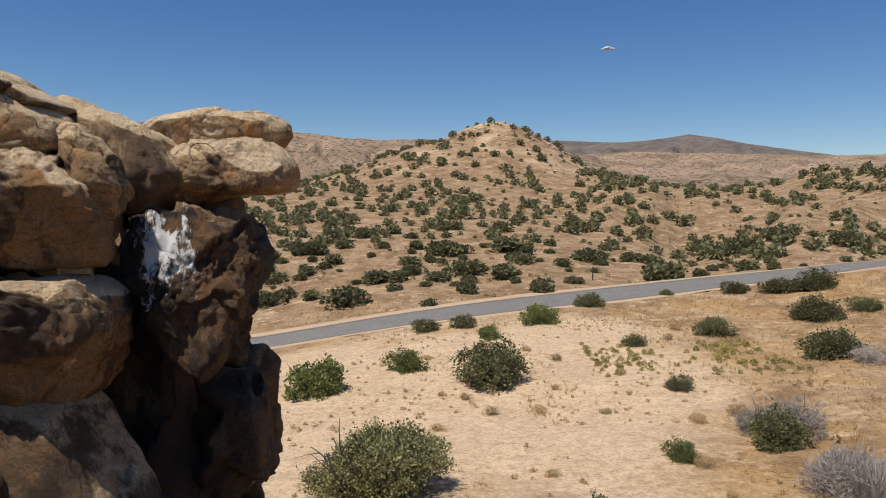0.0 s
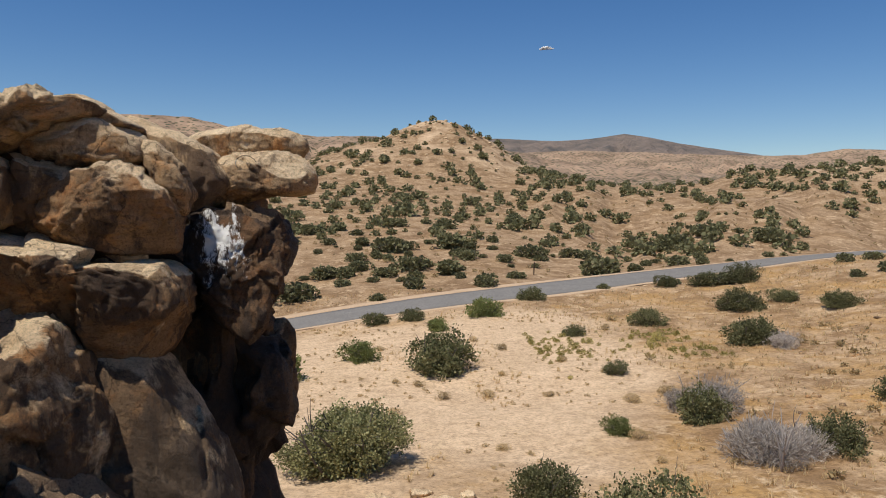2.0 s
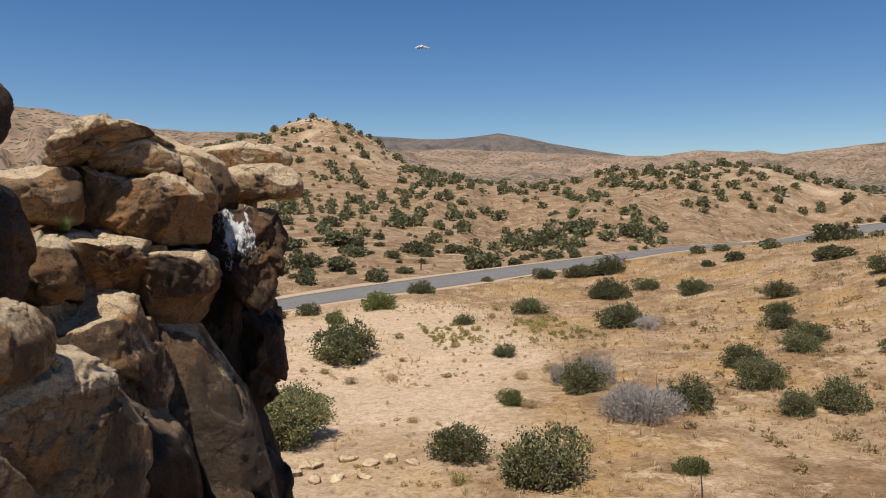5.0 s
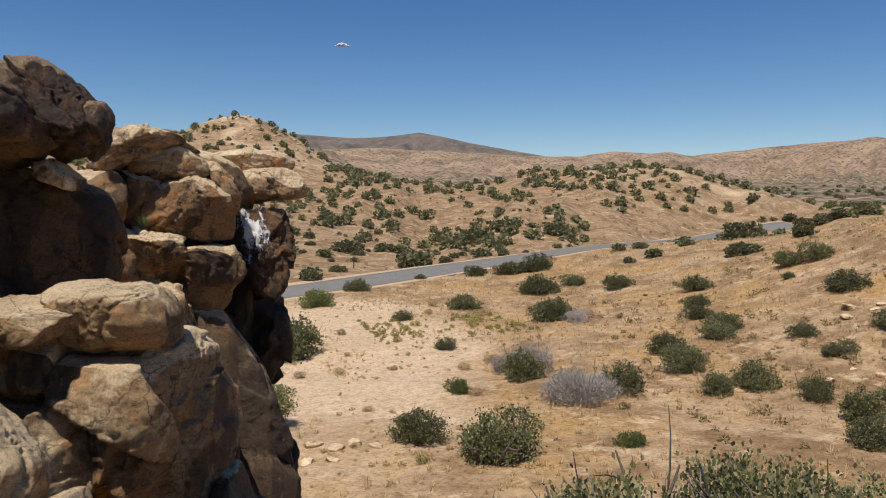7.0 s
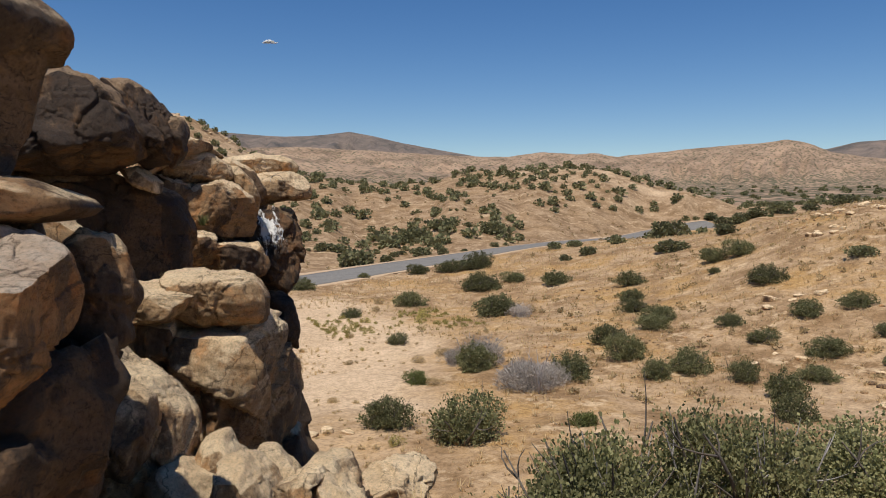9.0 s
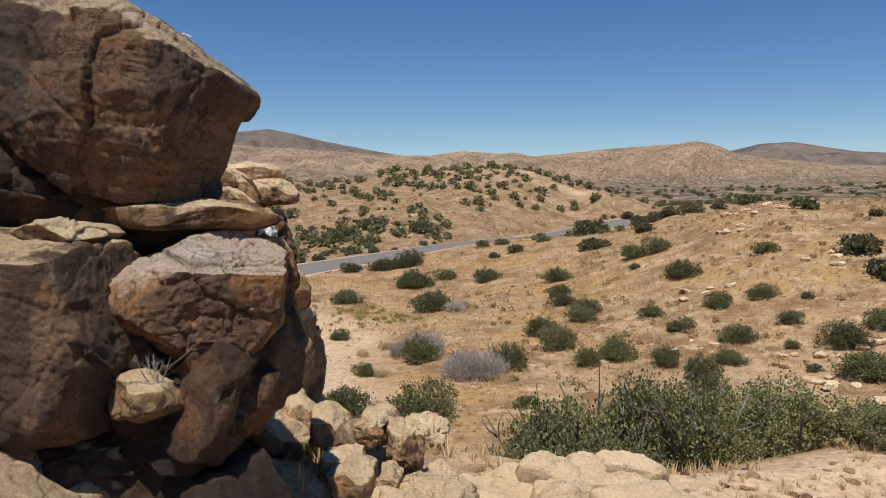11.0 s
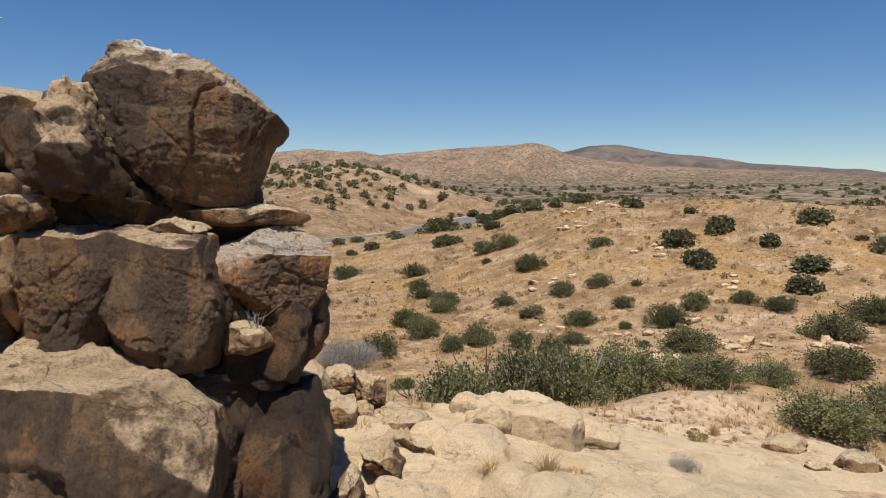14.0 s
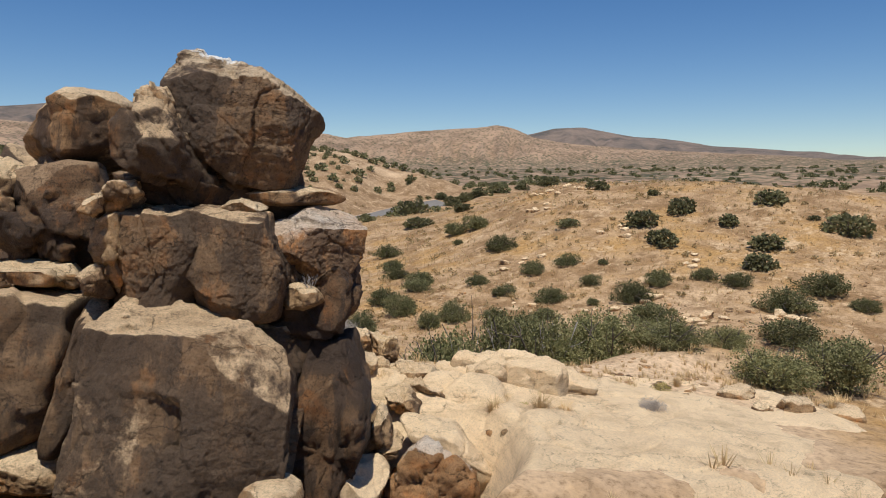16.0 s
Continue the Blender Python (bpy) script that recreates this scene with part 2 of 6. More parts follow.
def plain_material(name, a, b, scale, rough=0.9, bump=0.3):
    mat, tree, bsdf, add = shader(name, rough)
    co = add("NewGeometry").outputs["Position"]
    n = noise_of(add, co, scale, 8, 0.7)
    fine = noise_of(add, co, scale * 9, 5, 0.7)
    c = mixed(add, ramp(tree, n, [(0.3, (0, 0, 0)), (0.7, (1, 1, 1))]), a, b)
    d = mixed(add, ramp(tree, fine, [(0.4, (0, 0, 0)), (0.75, (1, 1, 1))]), c, tuple(x * 0.7 for x in b))
    tree.links.new(d, bsdf.inputs["Base Color"])
    bumped(tree, bsdf, add, fine, bump, 0.02)
    return mat


CREAM = (0.82, 0.64, 0.415)
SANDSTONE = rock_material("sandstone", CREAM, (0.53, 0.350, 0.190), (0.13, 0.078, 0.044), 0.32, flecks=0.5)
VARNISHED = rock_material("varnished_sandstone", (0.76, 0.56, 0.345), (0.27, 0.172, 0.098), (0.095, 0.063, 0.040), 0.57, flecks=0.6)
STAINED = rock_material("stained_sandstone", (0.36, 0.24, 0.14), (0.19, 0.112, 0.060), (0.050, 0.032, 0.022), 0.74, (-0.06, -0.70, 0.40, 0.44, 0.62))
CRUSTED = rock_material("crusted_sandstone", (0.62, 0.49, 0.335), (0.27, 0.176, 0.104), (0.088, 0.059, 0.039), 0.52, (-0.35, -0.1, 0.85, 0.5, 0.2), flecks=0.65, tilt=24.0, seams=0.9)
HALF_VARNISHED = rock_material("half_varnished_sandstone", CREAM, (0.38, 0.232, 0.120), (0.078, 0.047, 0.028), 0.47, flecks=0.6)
GREY_TOPPED = rock_material("grey_weathered_sandstone", (0.66, 0.57, 0.47), (0.46, 0.262, 0.126), (0.15, 0.095, 0.058), 0.14, flecks=0.5)
PALE = rock_material("pale_sandstone", (0.90, 0.69, 0.44), (0.74, 0.545, 0.335), (0.46, 0.335, 0.21), 0.0, flecks=0.3, hairs=0.56, rusty=0.15)
# varnished rock for recesses and undersides, its colour also darkened for their shade
SHADED_VARNISH = rock_material("shaded_varnish_sandstone", (0.36, 0.25, 0.155), (0.19, 0.115, 0.064), (0.054, 0.035, 0.024), 0.60)
GROUND = ground_material()
ASPHALT = plain_material("asphalt", (0.25, 0.233, 0.212), (0.19, 0.177, 0.162), 0.6, 0.9, 0.25)
SHOULDER = plain_material("shoulder_sand", (0.60, 0.43, 0.29), (0.50, 0.35, 0.22), 0.9, 0.95, 0.4)
LEAF = leaf_material("shrub_leaf", (0.085, 0.094, 0.038), (0.25, 0.235, 0.115))
# distant bushes: paler than LEAF, with the haze put into the colour
LEAF_HAZED = leaf_material("hazed_bush_leaf", (0.115, 0.120, 0.056), (0.24, 0.222, 0.115))
LEAF_NEAR = leaf_material("scrub_oak_leaf", (0.12, 0.128, 0.05), (0.34, 0.315, 0.152))
LEAF_GREEN = leaf_material("green_shrub_leaf", (0.14, 0.17, 0.05), (0.24, 0.25, 0.095))
LEAF_GREY = leaf_material("dead_twig_leaf", (0.34, 0.295, 0.25), (0.56, 0.50, 0.44))
LEAF_GOLD = leaf_material("dry_shrub_leaf", (0.40, 0.29, 0.14), (0.58, 0.44, 0.24))
LEAF_YELLOW = leaf_material("yellow_shrub_leaf", (0.36, 0.32, 0.09), (0.58, 0.48, 0.18))
LEAF_LOW = leaf_material("low_brush_leaf", (0.36, 0.27, 0.13), (0.54, 0.40, 0.21))
GRASS = leaf_material("dry_grass_blade", (0.62, 0.44, 0.225), (0.76, 0.58, 0.34))
BARK = plain_material("grey_bark", (0.20, 0.17, 0.145), (0.13, 0.11, 0.09), 9, 0.9, 0.4)
DEAD_WOOD = plain_material("dead_wood", (0.48, 0.44, 0.41), (0.34, 0.305, 0.28), 9, 0.9, 0.4)
POST_WOOD = plain_material("weathered_post_wood", (0.13, 0.085, 0.055), (0.08, 0.055, 0.04), 12, 0.9, 0.4)
CLOUD = leaf_material("cloud_white", (0.92, 0.92, 0.92), (0.96, 0.96, 0.96))


# ---------------------------------------------------------------- mesh helpers
def lattice(ix, iy, iz, seed):
    h = (ix * 374761393 + iy * 668265263 + iz * 2147483647 + seed * 974634777) & 0xFFFFFFFF
    h = ((h ^ (h >> 13)) * 1274126177) & 0xFFFFFFFF
    return ((h ^ (h >> 16)) & 0xFFFF) / 32767.5 - 1.0


def value_noise(p, seed=0):
    """Smooth noise from -1 to 1 at the rows of p (n x 3)."""
    i = np.floor(p).astype(np.int64)
    f = p - i
    f = f * f * f * (f * (f * 6 - 15) + 10)
    out = 0
    for dx in (0, 1):
        for dy in (0, 1):
            for dz in (0, 1):
                w = (f[:, 0] if dx else 1 - f[:, 0]) * (f[:, 1] if dy else 1 - f[:, 1]) * (f[:, 2] if dz else 1 - f[:, 2])
                out = out + w * lattice(i[:, 0] + dx, i[:, 1] + dy, i[:, 2] + dz, seed)
    return out


def fbm(p, octaves=4, seed=0, gain=0.5):
    total, amp = 0, 1.0
    for k in range(octaves):
        total = total + amp * value_noise(p * 2.03 ** k + 17.3 * k, seed + k)
        amp *= gain
    return total


def flat3(x, y, scale):
    return np.stack([x * scale, y * scale, np.zeros_like(x)], -1)


def mesh_of(name, verts, faces, mat, smooth=True):
    """A mesh from arrays: vertices n x 3 and faces m x 3 or m x 4."""
    me = bpy.data.meshes.new(name)
    verts, faces = np.asarray(verts, np.float32), np.asarray(faces, np.int32)
    me.vertices.add(len(verts))
    me.vertices.foreach_set("co", verts.ravel())
    k = faces.shape[1]
    me.loops.add(faces.size)
    me.loops.foreach_set("vertex_index", faces.ravel())
    me.polygons.add(len(faces))
    me.polygons.foreach_set("loop_start", np.arange(0, faces.size, k, dtype=np.int32))
    me.update(calc_edges=True)
    me.polygons.foreach_set("use_smooth", np.full(len(faces), smooth))
    me.materials.append(mat)
    me.validate()
    return me


def part(name, mesh, parent, label=""):
    ob = new(name, mesh)
    ob.parent = parent
    return tagged(ob, label)


# ---------------------------------------------------------------- the ground
CENTRE = (-6.0, -6.0)
# low rises and hollows: place and height; they widen with their distance from the outcrop
NEAR_RELIEF = [
    (-8, -1, 6.50), (-2, -4, 2.12), (3, -4, 3.2), (1, 3, -0.49), (9, -4, 2.90), (9, 5, 1.04),
    (18, 1, 0.94), (22, 8, -0.37), (15, 12, -0.71), (29, 5, 0.57), (29, 14, 0.15), (40, 10, 0.07),
    (44, 25, 0.63), (56, 31, 5.32), (36, 33, -1.95), (27, 23, 0.60), (60, 10, 2.58), (4, 15, 1.11),
    (-5, 20, 0.68), (3, 29, -1.51), (15, 24, 0.83), (10, 39, 1.24), (22, 43, -1.74), (-10, 38, 0.86),
    (-12, 10, 1.86),
]
FAR_RELIEF = [
    (20, 60, 0.44), (40, 60, -1.22), (62, 55, 1.17), (4, 80, -0.31), (31, 85, -0.62), (60, 92, 2.33),
    (92, 92, -3.69), (20, 112, -0.95), (50, 122, 1.43), (80, 122, -5.05), (100, 150, 0.75), (117, 152, 6.64),
    (74, 152, -3.51), (45, 152, -0.76), (14, 140, 0.48), (-22, 110, -0.02), (-30, 60, -4.11), (60, 178, -3.24),
    (-25, 160, 3.25), (86, 208, -4.11), (112, 185, 5.88), (145, 140, 8.44), (95, 60, 4.25), (140, 90, -9.68),
]
# skyline of the ranges: azimuth and elevation in degrees
WEST_RIDGE = [(-60, 5.2), (-40, 5.6), (-20, 6.6), (-18, 6.75), (-14.4, 6.7), (-11.6, 6.1), (-8, 5.7), (-4.8, 5.55), (-1.3, 5.6), (4, 5.2), (9, 4.6), (14, 3.6), (20, 3.0), (28, 2.2), (40, 1.0)]
FOOTHILLS = [(4, 2.5), (10, 4.4), (14, 4.55), (19, 4.35), (24, 4.05), (27, 3.9), (30, 3.85), (32.6, 4.22), (35, 4.0), (36.8, 4.05), (38.2, 3.78), (40.5, 4.0), (44.2, 4.37), (47.5, 4.5), (49.7, 4.75), (51, 4.5), (52.6, 3.75), (56, 3.2), (61, 2.75), (66, 2.45), (70, 2.2), (76, 1.5), (84, 1.4), (110, 2.5)]
FAR_RANGE = [(-60, 3), (0, 4.5), (5, 5.3), (8.5, 5.45), (13, 5.2), (15.5, 5.35), (17.9, 5.68), (19.5, 5.4), (22.1, 4.83), (25, 4.3), (27, 3.95), (30, 3.3), (40, 2.8), (48, 3.2), (52.5, 3.95), (54.2, 4.36), (56.2, 4.42), (58, 4.05), (60.1, 3.64), (62.4, 3.45), (65.5, 2.9), (68.2, 2.7), (70.5, 2.45), (72.5, 2.36), (75.8, 1.75), (80, 1.6), (110, 2.2)]
ROAD = [(-75, 52), (-40, 57), (-14, 61.4), (-6.8, 62.2), (0.4, 63.4), (8, 66.1), (16.5, 70), (25.8, 73.8), (35, 76.6), (45, 80), (57, 86.5), (75, 98), (85, 104.5), (94, 108.3), (103, 110), (112, 110), (125, 106), (150, 95)]
ROAD_X, ROAD_Y = np.array(ROAD, float).T


def road_line(x):
    """The road's centre line: y at x, smoothed."""
    return sum(np.interp(x + k, ROAD_X, ROAD_Y) for k in range(-12, 13, 3)) / 9


def relief_z(x, y):
    z = -1.5 + 0.028 * x + 0.045 * y
    for px, py, h in NEAR_RELIEF + FAR_RELIEF:
        s = 0.24 * math.hypot(px - CENTRE[0], py - CENTRE[1]) + 3.0
        z = z + h * np.exp(-((x - px) ** 2 + (y - py) ** 2) / (2 * s * s))
    return z


KNOLL = [(12.8, 2.5), (14.5, 2.3), (16.3, 1.95), (18.8, 1.75), (21.4, 1.68), (24.0, 1.85), (26.6, 2.45), (29.2, 2.72), (31.7, 2.68), (33.8, 2.82), (35.5, 2.88), (37.9, 2.52), (39.9, 2.08), (42.3, 1.2), (43.8, 0.88), (45.7, 0.2), (47.1, -0.2), (52, -0.6)]
KNOLL_AZ, KNOLL_EL = np.array(KNOLL, float).T


def ease(v, lo, hi):
    v = np.clip((v - lo) / (hi - lo), 0, 1)
    return v * v * (3 - 2 * v)


def knoll_z(x, y, near):
    """The brushy spur across the road, which ends in a low knoll, laid over the near relief."""
    dx, dy = x + 5.1, y + 7.2
    r, az = np.hypot(dx, dy), np.degrees(np.arctan2(dx, dy))
    foot = np.interp(az, ROAD_AZ, ROAD_R)
    base = np.interp(az, ROAD_AZ, ROAD_Z)
    crest = np.maximum(np.interp(az, (14, 36, 44, 48), (215, 205, 190, 185)), foot + 22)
    top = 9.1 + crest * np.tan(np.radians(np.interp(az, KNOLL_AZ, KNOLL_EL)))
    q = np.clip((r - foot - 5) / (crest - foot - 5), 0, 1)
    spurs = fbm(np.stack([az * 0.32, r * 0.016, 0 * az], -1), 4, 83)
    z = base + (top - base) * (0.5 * q + 0.5 * q * q * (3 - 2 * q)) + 1.9 * spurs * np.sin(math.pi * q) - 0.17 * np.clip(r - crest, 0, 70)
    w = ease(az, 9, 16) * (1 - ease(az, 48, 53)) * ease(r - foot, 3, 14)
    return near * (1 - w) + (z - hill_z(x, y)) * w


def plateau_z(x, y, near):
    """The sandy rock bench in front of the pillar: nearly level, with a sharp far edge."""
    south = ((-2.9 - 0.56 * (x - 0.7)) - y) * 0.873
    w = ease(south, -1.6, 0.1) * (1 - ease(south, 6.5, 10.5)) * ease(np.hypot(x + 7.5, y + 3.0), 2.5, 3.7) * (1 - ease(x, 8, 13))
    return near * (1 - w) + (5.33 - 0.13 * x + 0.03 * (y + 4)) * w


def hill_z(x, y):
    """The steep rocky hill across the road."""
    rho = np.sqrt(((x - 15.5) * np.where(x > 15.5, 1.12, 1.0)) ** 2 + (0.9 * (y - 240)) ** 2 + 25) - 5
    rocky = 1.6 * fbm(flat3(x, y, 0.05), 4, 41) + 0.7 * np.abs(fbm(flat3(x, y, 0.16), 3, 43))
    return (29.5 + rocky) * np.exp(-(rho / 52) ** 1.25)


_x = np.linspace(-60, 148, 300)
ROAD_AZ, ROAD_R, ROAD_Z = np.degrees(np.arctan2(_x + 5.1, road_line(_x) + 7.2)), np.hypot(_x + 5.1, road_line(_x) + 7.2), relief_z(_x, road_line(_x))


def land_z(x, y):
    """Height of the basin floor, its knolls and the hill, without the ranges."""
    r = np.hypot(x - CENTRE[0], y - CENTRE[1])
    az = np.degrees(np.arctan2(x, y + 4))
    near = plateau_z(x, y, knoll_z(x, y, relief_z(x, y)))
    bank_az, bank_r = np.degrees(np.arctan2(x + 10.8, y + 10.5)), np.hypot(x + 10.8, y + 10.5)
    near = near + np.interp(bank_az, (46, 51.6, 55.2, 58.6, 65, 68.3, 71.2, 74, 82), (0, 0.8, 1.25, 0.7, 0.75, 1.0, 1.4, 1.9, 2.2)) * np.exp(-((bank_r - 76) / 17) ** 2)
    east = ease(az, 42, 48)
    k = np.clip((r - 235 + 125 * east) / (190 - 90 * east), 0, 1)
    k = k * k * (3 - 2 * k)
    return near * (1 - k) + (9 + 0.034 * (r - 200)) * k + hill_z(x, y)


def ground_z(x, y):
    """Height of the ground, with the ranges round the basin."""
    x, y = np.atleast_1d(np.asarray(x, float)), np.atleast_1d(np.asarray(y, float))
    r = np.hypot(x - CENTRE[0], y - CENTRE[1])
    az = np.degrees(np.arctan2(x, y + 4))
    plain = 9 + 0.034 * (r - 200)
    off = np.abs(y - road_line(x)) * 0.94
    bed = np.clip((off - 3.2) / 5.0, 0, 1)
    z = land_z(x, y)
    rough = fbm(flat3(x, y, 0.02), 4, 5)
    z = z + rough * np.clip((r - 60) / 140, 0, 1) * 1.1 * bed
    for line, dist, front, seed, wild in ((WEST_RIDGE, 700, 0.42, 3, 0.05), (FOOTHILLS, 1300, 0.30, 7, 0.035), (FAR_RANGE, 3500, 0.35, 11, 0.02)):
        la, le = np.array(line, float).T
        top = 9 + dist * np.tan(np.radians(np.interp(az, la, le) + wild * fbm(np.stack([az * 1.1, 0 * az, 0 * az], -1), 4, seed)))
        up = np.clip((r - dist * (1 - front)) / (dist * front), 0, 1)
        folds = 1 - np.minimum(1, 1.3 * np.abs(fbm(np.stack([az * 0.75, r / dist * 5, 0 * az], -1), 5, seed + 20)))
        rise = up ** 1.2 * (1 - 0.9 * (1 - up) * (1 - folds))
        down = np.clip(1 - (r - dist) / (dist * 0.8), 0, 1)
        range_z = np.where(r < dist, plain + (top - plain) * rise, plain + (top - plain) * down)
        z = np.where(up > 0, np.maximum(z, range_z), z)
    fine = fbm(flat3(x, y, 0.9), 4, 9) * 0.05 + fbm(flat3(x, y, 0.18), 3, 13) * 0.12 * np.clip(r / 30, 0, 1)
    fine = fine * bed
    z = z + fine - 0.10 * (off < 3.6)
    return z


def zone_dry(x, y):
    """0 on the sandy wash, 1 on soil under dead grass."""
    off = (y - road_line(x))
    wash = np.exp(-(((x - 0) / 19.0) ** 4 + ((y - 38) / 24.0) ** 4))
    beyond = 1 / (1 + np.exp(np.clip(-(off - 2.0) * 1.5, -40, 40)))
    d = 0.72 * (1 - wash) + 0.1
    d = d * (1 - beyond) + beyond * 0.88
    slab = np.exp(-(((x + 1) / 7.0) ** 2 + ((y + 5) / 4.0) ** 2))
    d = d - 0.85 * slab
    hill = np.exp(-(((x - 20) / 60.0) ** 2 + ((y - 225) / 60.0) ** 2))
    knoll = np.exp(-(((x - 112) / 34.0) ** 2 + ((y - 150) / 26.0) ** 2))
    bank = np.exp(-(((x - 19) / 16.0) ** 2 + ((y - 4) / 11.0) ** 2))
    brushy = np.exp(-(((x - 13) / 6.0) ** 2 + ((y - 24) / 8.0) ** 2))
    d = d + 0.55 * brushy
    return d - 0.35 * hill - 0.5 * knoll - 0.3 * bank


def build_ground():
    az = np.radians(np.concatenate([np.arange(-180, -48, 3.0), np.arange(-48, 92, 0.34), np.arange(92, 180, 3.0)]))
    rings = [0.015]
    while rings[-1] < 4900:
        rings.append(rings[-1] * 1.0255 + 0.02)
    rings = np.array(rings)
    a, r = np.meshgrid(az, rings)
    x, y = CENTRE[0] + r * np.sin(a), CENTRE[1] + r * np.cos(a)
    z = ground_z(x.ravel(), y.ravel())
    verts = np.stack([x.ravel(), y.ravel(), z], -1)
    n, m = len(rings), len(az)
    i, j = np.meshgrid(np.arange(n - 1), np.arange(m), indexing="ij")
    j2 = (j + 1) % m
    faces = np.stack([i * m + j, i * m + j2, (i + 1) * m + j2, (i + 1) * m + j], -1).reshape(-1, 4)
    me = mesh_of("ground", verts, faces, GROUND)
    dry = me.attributes.new("dry", "FLOAT", "POINT")
    dry.data.foreach_set("value", zone_dry(x.ravel(), y.ravel()).astype(np.float32))
    far = me.attributes.new("far", "FLOAT", "POINT")
    rr = r.ravel()
    first = np.interp(np.degrees(a.ravel()), (30, 52), (250, 115))       # the open plain east of the bank begins sooner
    first = first + 45 * fbm(flat3(x.ravel(), y.ravel(), 0.016), 3, 61)
    far.data.foreach_set("value", (np.clip((rr - first) / 300, 0, 0.5) + np.clip((rr - 1600) / 800, 0, 0.5)).astype(np.float32))
    straw = me.attributes.new("straw", "FLOAT", "POINT")
    beyond = ease(y.ravel() - road_line(x.ravel()), -6, 4)
    straw.data.foreach_set("value", (1 - 0.85 * beyond).astype(np.float32))
    scrub = me.attributes.new("scrub", "FLOAT", "POINT")
    flat_land = np.clip(1.25 - (z - (9 + 0.034 * (rr - 200))) / 14.0, 0, 1)
    scrub.data.foreach_set("value", (0.42 + 0.18 * flat_land * np.clip((rr - first - 20) / 200, 0, 1)).astype(np.float32))
    return tagged(new("ground", me), "tan desert ground with sandy wash and dry soil", "ground", kind="structure")


def strip(name, mat, lo, hi, lift, label, category, x0=-75, x1=112):
    """A band along the road from lo to hi metres off its centre line."""
    x = np.arange(x0, x1, 0.8)
    y = road_line(x)
    tx, ty = np.gradient(x), np.gradient(y)
    ln = np.hypot(tx, ty)
    nx, ny = -ty / ln, tx / ln
    cols = np.linspace(lo, hi, 7)
    wob = 0.22 * fbm(flat3(x, y, 0.35), 3, 31)
    verts = []
    for k, c in enumerate(cols):
        c = c + (wob if k in (0, len(cols) - 1) and mat is SHOULDER else 0)
        px, py = x + nx * c, y + ny * c
        zc = land_z(px, py)
        verts.append(np.stack([px, py, zc + lift], -1))
    verts = np.array(verts)
    k, n = len(cols), len(x)
    top = verts.reshape(-1, 3)
    under = top - (0, 0, 0.22)
    i, j = np.meshgrid(np.arange(k - 1), np.arange(n - 1), indexing="ij")
    f = np.stack([i * n + j, i * n + j + 1, (i + 1) * n + j + 1, (i + 1) * n + j], -1).reshape(-1, 4)[:, ::-1]
    e = []
    for row in (0, k - 1):
        q = row * n + np.arange(n - 1)
        side = np.stack([q, q + 1, q + 1 + k * n, q + k * n], -1)
        e.append(side if row == 0 else side[:, ::-1])
    me = mesh_of(name, np.vstack([top, under]), np.vstack([f] + e), mat)
    return tagged(new(name, me), label, category, kind="structure")


build_ground()
strip("road", ASPHALT, -2.9, 2.9, 0.03, "grey worn asphalt two-lane desert road", "road")
strip("road_shoulder", SHOULDER, 2.92, 4.3, 0.06, "pale graded sand shoulder beside the asphalt", "shoulder")
strip("road_shoulder_near", SHOULDER, -3.7, -2.92, 0.0, "pale sand shoulder beside the asphalt", "shoulder")


